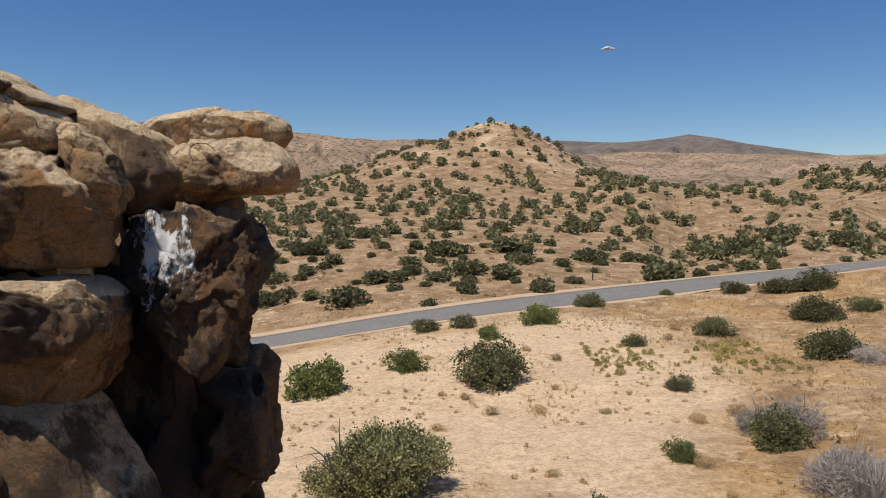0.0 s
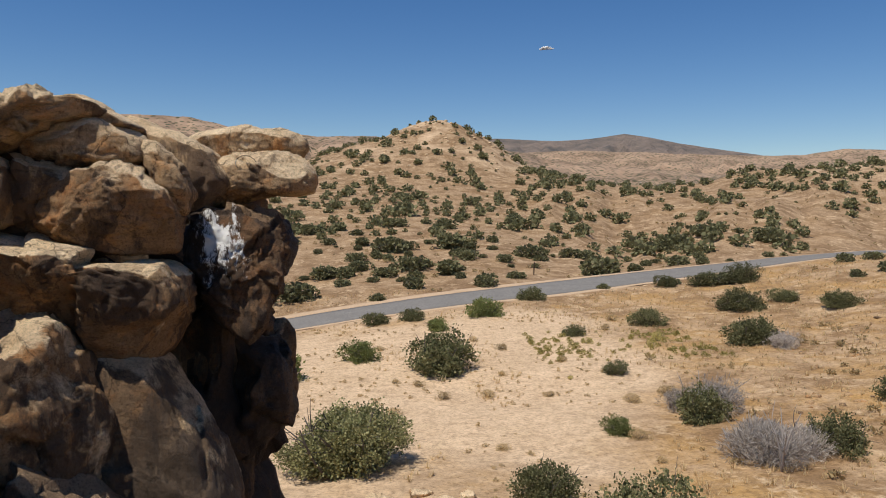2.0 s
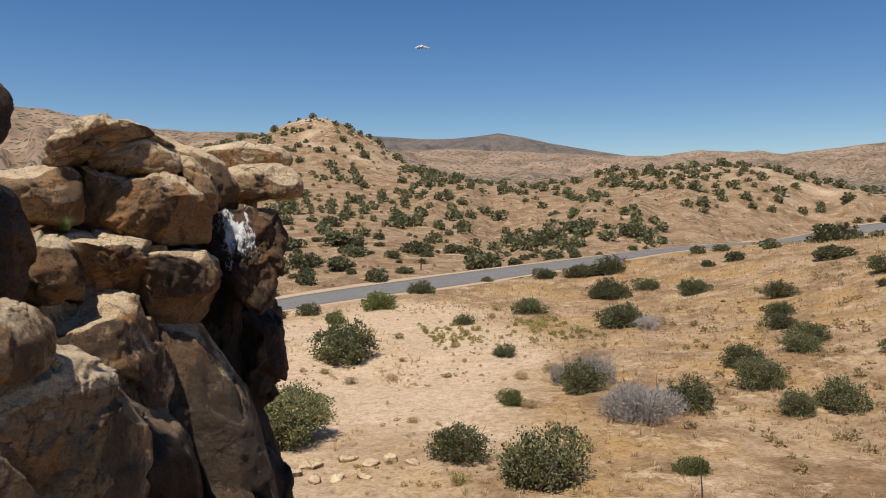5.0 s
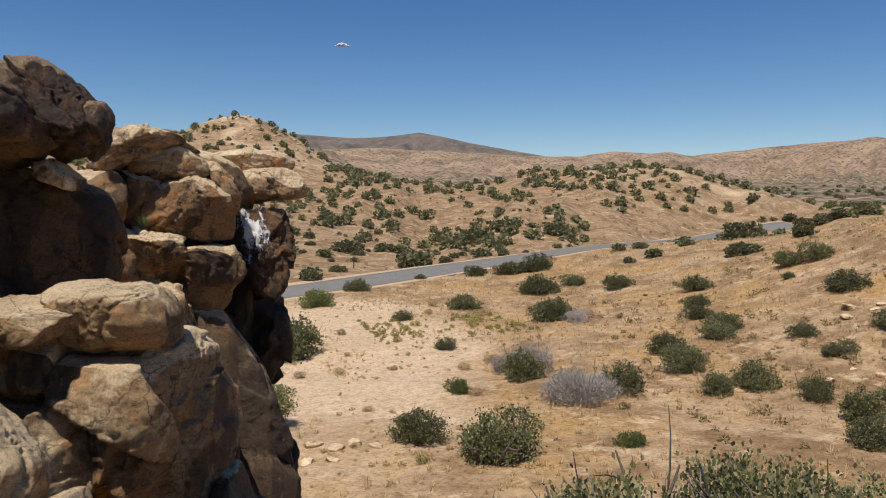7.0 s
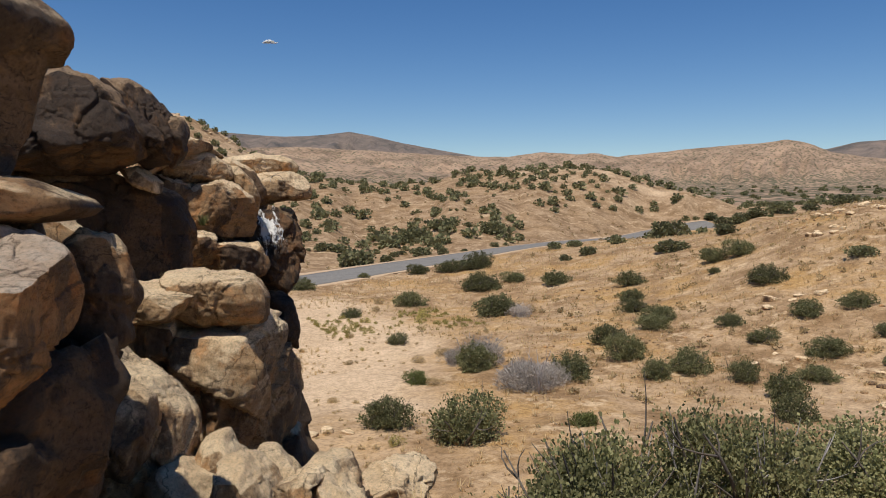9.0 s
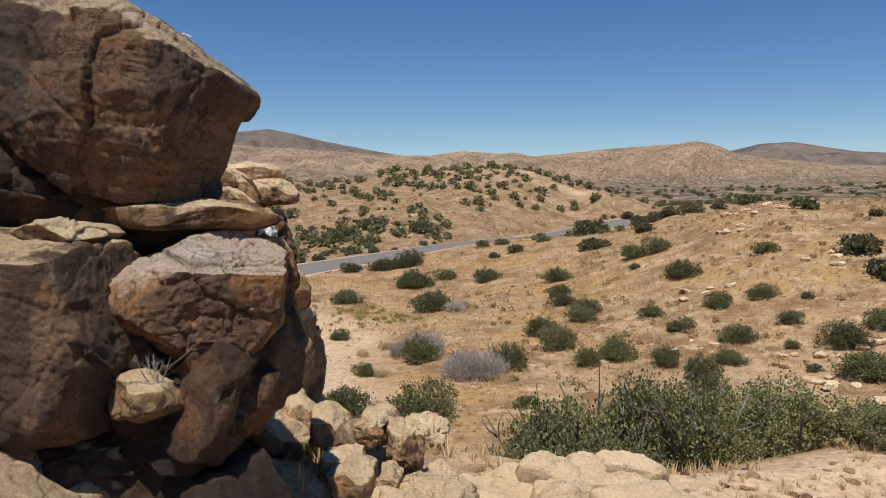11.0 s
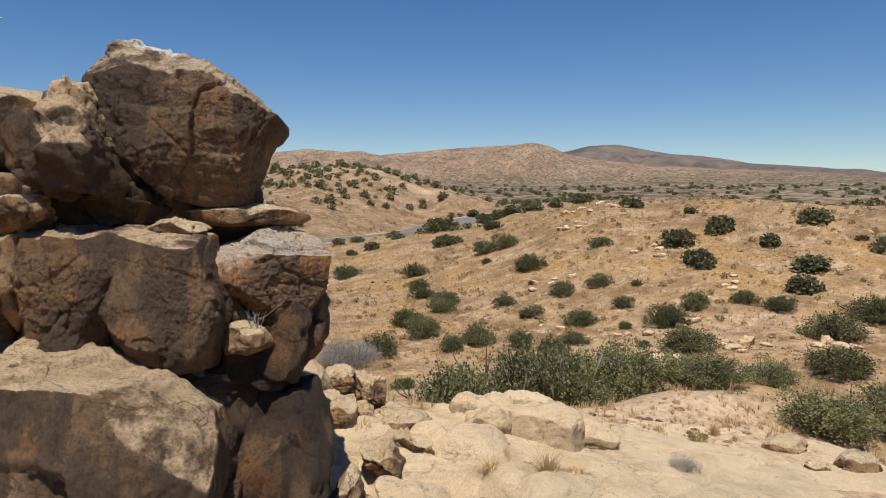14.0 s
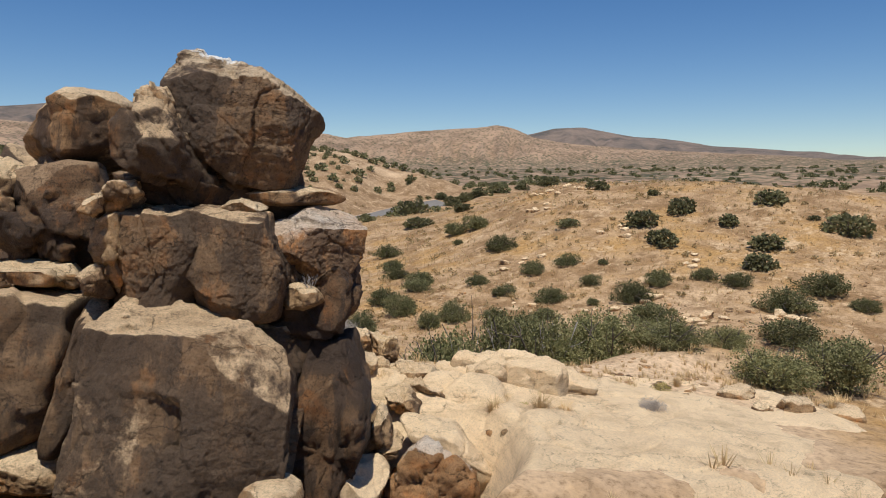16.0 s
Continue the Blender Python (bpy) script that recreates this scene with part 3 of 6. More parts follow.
def bedrock():
    """Pale bedrock showing through the sand: low rounded pillows parted by cracks."""
    x, y = np.meshgrid(np.arange(-7.5, 7.0, 0.045), np.arange(-9.0, -1.6, 0.045))
    n, m = x.shape
    x, y = x.ravel(), y.ravel()
    along, across = (x + 2.2) * 0.94 - (y + 4.2) * 0.34, (x + 2.2) * 0.34 + (y + 4.2) * 0.94
    rough = fbm(flat3(x, y, 0.7), 4, 51)
    rng = np.random.default_rng(52)
    seeds = np.stack([rng.uniform(-6, 9, 120), rng.uniform(-6, 3.2, 120), np.zeros(120)], -1)
    bent = np.stack([along * 0.75 + 0.10 * rough, across * 1.25 + 0.12 * np.roll(rough, 9), 0 * x], -1)
    d = np.sqrt(((bent[:, None, :2] - (seeds[:, :2] * (0.75, 1.25))[None]) ** 2).sum(2))
    near = np.sort(d, axis=1)[:, :2]
    which = d.argmin(1)
    gap = near[:, 1] - near[:, 0]
    bold = np.clip(1.1 - (along + 2.2) / 4.5, 0.4, 1) * np.clip(0.55 + 0.4 * across, 0.3, 1)              # strong pillows at one end, worn smooth at the other
    pillow = (1 - np.exp(-gap / 0.16)) * (0.20 + 0.18 * rng.uniform(-1, 1, 120)[which]) - 0.13 * np.exp(-(gap / 0.03) ** 2)
    beds = across * 2.3 + 0.5 * rough + 0.12 * along ** 2
    pillow = pillow + 0.05 * (beds - np.floor(beds)) * np.clip(0.7 + rough, 0, 1)
    mound = 0.18 * np.exp(-(((along + 2.0) / 1.5) ** 2 + ((across - 0.2) / 0.9) ** 2))
    worth = 1 - (along / 4.9) ** 2 * np.where(along > 0, 1.1, 1.2) - (across / np.where(across > 0, 2.1, 4.2)) ** 2 + 0.55 * rough
    fade = np.clip(worth / 0.5, -1, 1)
    z = ground_z(x, y) + np.where(fade > 0, (pillow * bold + mound + 0.05) * fade, 0.25 * fade) + 0.012 * rough - 0.02
    i, j = np.meshgrid(np.arange(n - 1), np.arange(m - 1), indexing="ij")
    f = np.stack([i * m + j, i * m + j + 1, (i + 1) * m + j + 1, (i + 1) * m + j], -1).reshape(-1, 4)
    keep = (fade.reshape(n, m)[:-1, :-1] > -0.8).ravel()
    me = mesh_of("bedrock", np.stack([x, y, z], -1), f[keep], PALE)
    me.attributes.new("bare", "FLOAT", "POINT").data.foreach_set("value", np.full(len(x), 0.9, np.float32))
    return tagged(new("bedrock", me), "pale cracked sandstone bedrock showing through the sand", "bedrock", kind="structure")


bedrock()


# ---------------------------------------------------------------- the outcrop
def sphere_grid(level):
    bm = bmesh.new()
    bmesh.ops.create_icosphere(bm, subdivisions=level, radius=1.0)
    bm.verts.ensure_lookup_table()
    v = np.array([q.co[:] for q in bm.verts])
    f = np.array([[q.index for q in p.verts] for p in bm.faces])
    bm.free()
    return v / np.linalg.norm(v, axis=1)[:, None], f


SPHERE = {k: sphere_grid(k) for k in (2, 3, 4, 5, 6, 7)}
STYLES = {  # squareness, cuts, depth of a cut, lumps, cracks, tilt of facets, tilt of chips
    "round": (2.6, 4, 0.92, 0.06, 0.7, 0.08, 0.05),
    "block": (5.0, 11, 0.86, 0.04, 1.2, 0.30, 0.20),
    "cubic": (7.0, 5, 0.95, 0.010, 0.3, 0.06, 0.06),
    "pitted": (3.2, 6, 0.9, 0.05, 0.5, 0.08, 0.04),
    "slab": (2.6, 4, 0.92, 0.06, 1.2, 0.06, 0.03),
}


def split(p, seeds):
    """The nearest seed of each point, and how far the point lies from the border to the next cell."""
    d = (p * p).sum(1)[:, None] - 2 * p @ seeds.T + (seeds * seeds).sum(1)[None]
    two = np.argpartition(d, 1, axis=1)[:, :2]
    rows = np.arange(len(p))
    a, b = d[rows, two[:, 0]], d[rows, two[:, 1]]
    one = np.where(a < b, two[:, 0], two[:, 1])
    gap = np.sqrt(np.maximum(np.maximum(a, b), 0)) - np.sqrt(np.maximum(np.minimum(a, b), 0))
    return one, gap


def weather(p, u, half, mean, style, seed, rng, blocks=0, rim=1.0):
    """How far each point of a boulder moves out or in: spalled facets, chips, joints, ledges and grain."""
    _, _, _, lumps, cracks, facet, chips = STYLES[style]
    half = np.asarray(half)
    q = p / mean
    big = fbm(q * 1.4 + seed, 3, seed + 5)
    small = fbm(p * 3.2 + seed, 4, seed + 6, 0.55)
    bent = p + (0.03 if style == "cubic" else 0.06) * np.stack([small, np.roll(small, 5), -small], -1)
    cells = blocks or int(7 + 5 * mean)
    seeds = rng.uniform(-1, 1, (cells, 3)) * half
    one, gap = split(bent, seeds)
    tilt = rng.normal(size=(cells, 3)) * facet
    face = np.clip(((p - seeds[one]) * tilt[one]).sum(1) + rng.uniform(-0.04, 0.04, cells)[one], -0.16, 0.12) * min(mean, 1.2)
    joint = -0.06 * cracks * min(mean, 0.9) * np.exp(-(gap / 0.024) ** 2)
    many = int(50 + 90 * mean)
    seeds2 = rng.uniform(-1, 1, (many, 3)) * half
    two, gap2 = split(bent, seeds2)
    tilt2 = rng.normal(size=(many, 3)) * chips
    chip = np.clip(((p - seeds2[two]) * tilt2[two]).sum(1) + chips * rng.uniform(-0.3, 0.1, many)[two], -0.08, 0.05)
    chip = chip * np.clip(0.5 + 1.2 * value_noise(q * 1.1 + 3, seed + 31), 0, 1)
    layer = value_noise(np.stack([q[:, 0] * 0.4, q[:, 1] * 0.4, p[:, 2] * 5 + 0.6 * big], -1), seed + 9)
    step = np.exp(-(np.abs(value_noise(np.stack([q[:, 0] * 0.5, q[:, 1] * 0.5, p[:, 2] * 2.1 + 0.4 * small], -1), seed + 8)) / 0.05) ** 2)
    move = mean * lumps * big * (0.35 + 0.65 * rim) + face + joint + chip + 0.014 * layer - 0.035 * cracks * step * (0.5 if style == "cubic" else 1.0) + 0.017 * small
    move = move + 0.016 * (0.5 - np.abs(fbm(p * 11 + seed, 3, seed + 12, 0.6)))
    rise = 3.2 * fbm(q * 1.15 + 2.7 * seed, 3, seed + 41, 0.55)
    plate = (np.floor(rise) + ease(rise - np.floor(rise), 0.0, 0.10)) / 3.2
    move = move + {"round": 0.03, "slab": 0.05, "pitted": 0.05, "cubic": 0.015}.get(style, 0.10) * min(mean, 0.9) * np.clip(plate, -0.9, 0.9)
    if style == "pitted":
        move = move + 0.022 * fbm(p * 11 + seed, 2, seed + 13, 0.6)
    return move


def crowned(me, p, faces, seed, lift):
    """Mark how pale each point of a rock is: most where it faces up, with an uneven border, and odd spalled spots."""
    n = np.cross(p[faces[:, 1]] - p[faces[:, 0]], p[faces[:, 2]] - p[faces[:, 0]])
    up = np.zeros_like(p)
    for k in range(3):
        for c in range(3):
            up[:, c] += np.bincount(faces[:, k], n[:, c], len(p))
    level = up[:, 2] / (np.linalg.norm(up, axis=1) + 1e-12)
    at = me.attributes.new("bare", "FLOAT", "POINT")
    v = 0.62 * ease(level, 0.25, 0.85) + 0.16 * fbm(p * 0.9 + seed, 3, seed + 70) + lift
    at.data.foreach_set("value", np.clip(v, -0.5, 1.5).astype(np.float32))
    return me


def boulder_mesh(size, style, seed, mat, level=6):
    """A weathered boulder of the given half sizes, with flat spalled faces, lumps, ledges and cracks."""
    square, cuts, depth = STYLES[style][:3]
    rng = np.random.default_rng(seed)
    u, faces = SPHERE[level]
    v = u * ((np.abs(u) ** square).sum(1) ** (-1 / square))[:, None]
    v = v + 0.14 * np.stack([fbm(v * 0.9 + seed * 3.1, 2, seed + k) for k in range(3)], -1)
    for _ in range(cuts):
        n = rng.normal(size=3)
        n /= np.linalg.norm(n)
        c = depth * rng.uniform(0.86, 1.08) * np.percentile(v @ n, 96)
        over = np.maximum(v @ n - c, 0)
        v = v - n * over[:, None] * 0.94
    size = np.array(size)
    p = v * size
    mean = float(size.prod() ** (1 / 3))
    move = weather(p, u, size, mean, style, seed, rng)
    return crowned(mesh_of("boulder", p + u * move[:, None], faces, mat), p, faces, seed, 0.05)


def crag_mesh(outline, depth, style, seed, mat, level=6, top=0.0, blocks=0, slope=0.10, lift=0.0):
    """A crag: a rounded outline across the wall, carried back into it, with spalled faces, ledges and cracks."""
    square, cuts = STYLES[style][:2]
    rng = np.random.default_rng(seed + 500)
    u, faces = SPHERE[level]
    pts = np.array(outline)
    nxt = np.roll(pts, -1, 0)
    turns = np.linspace(-np.pi, np.pi, 361)
    reach = np.zeros(361)
    for k, t in enumerate(turns):          # how far the outline lies from its middle, all round
        w = np.array([math.cos(t), math.sin(t)])
        e = nxt - pts
        den = w[0] * e[:, 1] - w[1] * e[:, 0]
        den = np.where(np.abs(den) < 1e-9, 1e-9, den)
        far = (pts[:, 0] * e[:, 1] - pts[:, 1] * e[:, 0]) / den
        on = (pts[:, 0] * w[1] - pts[:, 1] * w[0]) / den
        hit = (far > 0) & (on >= -1e-6) & (on <= 1 + 1e-6)
        reach[k] = far[hit].max() if hit.any() else np.hypot(*pts.T).min()
    reach *= 0.98
    wide = 9 if style == "round" else 5
    soft = np.convolve(np.concatenate([reach[-7:-1], reach, reach[1:7]]), np.ones(wide) / wide, "same")[6:-6]
    flat = np.hypot(u[:, 0], u[:, 2])
    r = (flat ** square + np.abs(u[:, 1]) ** square) ** (-1 / square)
    edge = np.interp(np.arctan2(u[:, 2], u[:, 0]), turns, soft)
    over = flat * r
    p = np.stack([over * edge * u[:, 0] / np.maximum(flat, 1e-6), u[:, 1] * r * depth, over * edge * u[:, 2] / np.maximum(flat, 1e-6)], -1)
    mean = float((pts[:, 0].max() - pts[:, 0].min()) * (pts[:, 1].max() - pts[:, 1].min()) * depth * 2) ** (1 / 3) / 2
    for _ in range(cuts):                   # spalled faces, mostly on the front
        n = rng.normal(size=3)
        n[1] = -abs(n[1]) * 1.6 - 0.4
        n /= np.linalg.norm(n)
        c = np.percentile(p @ n, 99.7) * rng.uniform(0.76, 0.97)
        p = p - n * np.maximum(p @ n - c, 0)[:, None] * 0.96
    if top:                                 # a flat bedding plane, a little tilted
        n = np.array([rng.uniform(-0.08, 0.08), -slope, 1.0])
        n /= np.linalg.norm(n)
        c = pts[:, 1].max() - top
        p = p - n * np.maximum(p @ n - c, 0)[:, None] * 0.97
    half = (pts[:, 0].max(), depth, pts[:, 1].max())
    move = weather(p, u, half, mean, style, seed, rng, blocks, np.abs(u[:, 1]) ** 0.7)
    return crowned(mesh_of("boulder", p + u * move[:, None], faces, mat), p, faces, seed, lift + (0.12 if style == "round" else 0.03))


def crag(label, style, mat, place, yaw, depth, lean, seed, outline, strike=0.0, dip=0.0, top=0.0, fine=False, blocks=0, slope=0.10, lift=0.0, hero=False):
    mesh = crag_mesh(outline, depth, style, seed, mat, 7 if hero else 6 if fine else 5, top, blocks, slope, lift)
    ob = new("boulder", mesh)
    ob.matrix_world = pose(*place, 0, 0, yaw) @ Matrix(((1, strike, 0, 0), (0, 1, math.tan(radians(lean)), 0), (0, dip, 1, 0), (0, 0, 0, 1)))
    return tagged(ob, label, "boulder", "outcrop boulders")


def boulder(label, style, mat, place, size, yaw, roll, seed, level=None, pitch=0, name="boulder", group="outcrop boulders"):
    if level is None:
        level = 5 if max(size) > 0.42 else 4
    ob = new(name, boulder_mesh(size, style, seed, mat, level))
    ob.matrix_world = pose(*place, pitch, roll, yaw)
    return tagged(ob, label, "boulder", group)


crag("tan sandstone slab jutting out like an animal head", "round", SANDSTONE, (-2.74, 8.43, 9.34), -10, 0.62, 0, 1,
     [(-0.47, 0.35), (-0.14, 0.44), (0.6, 0.51), (0.93, 0.39), (1.1, 0.12), (0.98, -0.14), (0.6, -0.12), (0.04, -0.19), (-0.33, -0.32), (-0.75, -0.51), (-1.06, -0.07), (-1.1, 0.49)], strike=-0.27, dip=0.02, hero=True, lift=0.05)
crag("tan lens-shaped sandstone cap on the jutting slab", "round", SANDSTONE, (-2.72, 8.98, 9.97), -10, 0.62, 0, 2,
     [(-0.91, 0.08), (-0.66, 0.18), (-0.02, 0.29), (0.47, 0.27), (0.81, 0.14), (0.91, -0.05), (0.66, -0.30), (-0.02, -0.36), (-0.42, -0.40), (-0.91, -0.32)], strike=-0.26, dip=0.08, fine=True, lift=0.1)
crag("tan sandstone neck slab sloping down to the jutting rock", "round", SANDSTONE, (-3.46, 7.97, 9.59), -10, 0.52, 6, 3,
     [(-0.69, 0.68), (-0.02, 0.45), (0.48, 0.2), (0.69, -0.19), (0.33, -0.68), (-0.16, -0.5), (-0.47, -0.01)], strike=-0.33, dip=0.05)
crag("rounded tan sandstone fold hanging over the crevice", "round", SANDSTONE, (-3.36, 7.05, 9.40), -10, 0.30, 0, 4,
     [(-0.33, 0.48), (-0.11, 0.44), (0.18, 0.15), (0.33, -0.2), (0.25, -0.46), (0.05, -0.48), (-0.13, -0.16), (-0.28, 0.21)], strike=-0.34, dip=0.03)
crag("smooth rounded tan boulder on top of the outcrop", "round", SANDSTONE, (-4.33, 7.16, 9.88), -10, 0.60, 0, 5,
     [(-0.76, -0), (-0.46, 0.22), (-0.05, 0.33), (0.4, 0.24), (0.66, 0.02), (0.76, -0.28), (0.4, -0.33), (-0.17, -0.33), (-0.66, -0.28)], strike=-0.43, dip=0.08)
crag("layered brown sandstone slab tilted at the outcrop top", "block", SANDSTONE, (-4.71, 6.75, 9.98), -10, 0.70, 10, 6,
     [(-0.75, -0.25), (-0.55, 0.07), (-0.2, 0.28), (0.15, 0.36), (0.67, 0.28), (0.75, 0.14), (0.15, -0), (-0.16, -0.24), (-0.44, -0.36), (-0.71, -0.36)], strike=-0.48, dip=0.09)
crag("thin tan sandstone crust on the outcrop top", "round", SANDSTONE, (-4.22, 7.31, 10.20), -10, 0.60, 5, 7,
     [(-0.55, 0.18), (-0.19, 0.22), (0.08, 0.08), (0.55, -0.19), (0.1, -0.22), (-0.4, -0.05)], strike=-0.42, dip=0.11)
crag("rounded tan sandstone boulder with vertical splits", "round", SANDSTONE, (-5.48, 6.43, 9.22), -10, 0.60, 8, 8,
     [(-0.64, 0.34), (0.03, 0.44), (0.44, 0.42), (0.59, 0.27), (0.64, -0.1), (0.61, -0.4), (0.18, -0.44), (-0.64, -0.42)], strike=-0.57, dip=0.02)
crag("brown sandstone block wedged between two boulders", "block", SANDSTONE, (-4.66, 6.97, 9.25), -10, 0.60, 5, 9,
     [(-0.58, 0.45), (0.14, 0.37), (0.58, 0.27), (0.54, -0.05), (-0, -0.45), (-0.44, -0.45), (-0.48, 0.11)], strike=-0.47, dip=0.02)
crag("pitted brown sandstone boulder wedged in the outcrop", "pitted", HALF_VARNISHED, (-3.98, 6.91, 9.05), -10, 0.60, 8, 10,
     [(-0.79, -0.08), (-0.71, 0.19), (-0.45, 0.35), (-0.29, 0.47), (0.01, 0.54), (0.39, 0.41), (0.69, 0.19), (0.8, -0.09), (0.77, -0.48), (0.64, -0.54), (-0.09, -0.54), (-0.57, -0.43), (-0.8, -0.27)], strike=-0.40, fine=True)
crag("dark varnished sandstone course below the pitted boulder", "block", HALF_VARNISHED, (-4.39, 6.64, 8.08), -10, 0.85, 8, 11,
     [(-1.26, 0.59), (-0.87, 0.71), (-0.16, 0.54), (0.46, 0.43), (0.93, 0.36), (1.2, 0.18), (1.26, -0.29), (1.18, -0.63), (0.85, -0.71), (0.38, -0.69), (-0.09, -0.56), (-0.63, -0.29), (-1.03, 0.11)], strike=-0.44, top=0.12, fine=True, slope=0.25)
crag("small rounded knob of tan sandstone in the outcrop", "round", SANDSTONE, (-3.30, 6.37, 8.10), -10, 0.30, 0, 12,
     [(-0.18, 0.28), (0.07, 0.34), (0.18, 0.09), (0.14, -0.34), (0.03, -0.26), (-0.13, -0.02)], strike=-0.34)
crag("dark varnished sandstone boulder at the outcrop side", "block", HALF_VARNISHED, (-5.37, 5.59, 8.32), -10, 0.75, 18, 13,
     [(-0.63, 0.48), (0.2, 0.39), (0.49, 0.17), (0.63, -0.14), (0.56, -0.44), (0.2, -0.48), (-0.63, -0.45)], strike=-0.59, top=0.12, slope=0.4)
crag("dark sandstone boulder streaked white with droppings", "block", STAINED, (-2.70, 7.90, 8.19), -10, 0.72, 16, 14,
     [(-0.6, 0.64), (-0.32, 0.83), (0.24, 0.87), (0.48, 0.7), (0.6, 0.27), (0.57, -0.2), (0.44, -0.66), (0.26, -0.87), (-0.23, -0.85), (-0.49, -0.43), (-0.6, 0.18)], strike=-0.26, fine=True)
# crevice and undercut rocks: varnish colour deepened to hold their shade
crag("varnished rock behind the streaked boulder, darkened for shade", "block", SHADED_VARNISH, (-2.80, 8.95, 7.35), -10, 0.50, 0, 809,
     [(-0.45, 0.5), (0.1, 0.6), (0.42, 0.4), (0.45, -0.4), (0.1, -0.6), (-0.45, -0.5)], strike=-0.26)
crag("varnished sandstone column under the jutting rock, darkened for shade", "block", SHADED_VARNISH, (-2.66, 8.74, 6.30), -10, 0.80, 0, 15,
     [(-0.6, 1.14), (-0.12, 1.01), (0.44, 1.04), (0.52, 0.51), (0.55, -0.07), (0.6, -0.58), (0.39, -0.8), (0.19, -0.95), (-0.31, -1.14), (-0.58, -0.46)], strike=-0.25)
crag("dark sandstone foot of the undercut column", "block", SHADED_VARNISH, (-2.56, 8.36, 3.93), -10, 0.60, 4, 16,
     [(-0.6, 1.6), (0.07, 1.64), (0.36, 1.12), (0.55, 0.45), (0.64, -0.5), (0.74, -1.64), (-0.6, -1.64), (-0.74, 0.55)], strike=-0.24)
crag("varnished rock at the back of a crevice, darkened for shade", "block", SHADED_VARNISH, (-3.86, 8.56, 5.55), -10, 0.70, 0, 17,
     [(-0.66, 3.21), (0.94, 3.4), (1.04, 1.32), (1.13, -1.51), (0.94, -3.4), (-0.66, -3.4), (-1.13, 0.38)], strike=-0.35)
crag("long slanting slab of brown varnished sandstone", "cubic", VARNISHED, (-3.29, 6.55, 5.40), -10, 0.70, 12, 18,
     [(-0.66, 2.04), (-0.16, 1.9), (0.4, 1.08), (0.74, 0.36), (1.02, -0.32), (1.22, -1.16), (1.06, -2.04), (0.38, -2.04), (-0.1, -0.36), (-0.82, 0.76), (-1.22, 1.72)], strike=-0.33, fine=True)
crag("dark varnished sandstone block with tan upper edge", "block", HALF_VARNISHED, (-4.83, 5.57, 6.86), -10, 0.80, 12, 19,
     [(-1.26, 0.96), (-0.27, 1.04), (0.22, 1.08), (0.51, 0.96), (0.77, 0.57), (1.01, 0.01), (1.19, -0.69), (1.26, -1.08), (0.85, -0.87), (0.15, -0.41), (-0.7, -0.13), (-1.26, 0.15)], strike=-0.52, top=0.25, slope=0.45, fine=True, lift=0.12)
# the overhang's shadow is part of this dark foot colour
crag("dark fractured sandstone at the foot of the wall", "block", SHADED_VARNISH, (-4.46, 5.33, 5.68), -10, 0.90, 15, 20,
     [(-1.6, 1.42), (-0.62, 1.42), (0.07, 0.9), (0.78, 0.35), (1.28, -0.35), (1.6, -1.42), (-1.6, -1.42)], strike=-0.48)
crag("dark sandstone cap rock overhanging a recess", "slab", SHADED_VARNISH, (-6.24, 2.76, 10.13), -25, 1.10, 0, 21,
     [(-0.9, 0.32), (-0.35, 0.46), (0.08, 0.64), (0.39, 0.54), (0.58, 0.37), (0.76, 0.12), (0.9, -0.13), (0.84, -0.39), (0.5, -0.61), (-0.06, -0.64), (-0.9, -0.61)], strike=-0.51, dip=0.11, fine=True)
crag("blackened sandstone block beside the cap rock", "slab", SHADED_VARNISH, (-5.41, 2.98, 10.13), -25, 0.55, 0, 22,
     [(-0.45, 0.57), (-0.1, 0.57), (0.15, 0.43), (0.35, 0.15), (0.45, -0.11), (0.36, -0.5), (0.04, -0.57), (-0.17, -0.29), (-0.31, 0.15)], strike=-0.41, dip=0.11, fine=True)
crag("small blackened sandstone knob at the end of cap rock", "round", SHADED_VARNISH, (-4.99, 2.92, 9.94), -25, 0.28, 0, 23,
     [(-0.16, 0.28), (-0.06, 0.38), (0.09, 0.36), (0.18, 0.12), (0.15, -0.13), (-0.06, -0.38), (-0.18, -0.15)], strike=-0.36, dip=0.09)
# recess wall: varnish and the overhang's shade, both put into its dark colour
crag("dark sandstone wall at the back of a recess", "round", SHADED_VARNISH, (-5.90, 3.30, 8.73), -4, 0.50, 0, 24,
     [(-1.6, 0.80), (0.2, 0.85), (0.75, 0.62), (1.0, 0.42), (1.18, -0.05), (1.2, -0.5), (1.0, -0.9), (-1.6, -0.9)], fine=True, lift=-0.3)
crag("tan sandstone knob beneath the cap rock", "round", SANDSTONE, (-5.43, 3.03, 9.42), -25, 0.40, 0, 25,
     [(-0.29, 0.15), (0, 0.19), (0.29, -0.03), (0.25, -0.19), (-0.08, -0.06)], strike=-0.41, dip=0.03)
crag("smooth tan sandstone ledge on the outcrop", "round", SANDSTONE, (-4.72, 1.35, 8.06), -25, 0.55, 0, 26,
     [(-0.64, 0.24), (-0.23, 0.32), (0.17, 0.31), (0.45, 0.21), (0.63, -0.06), (0.60, -0.34), (0.30, -0.42), (-0.18, -0.38), (-0.62, -0.2)], strike=-0.31, top=0.07, slope=0.12, fine=True)
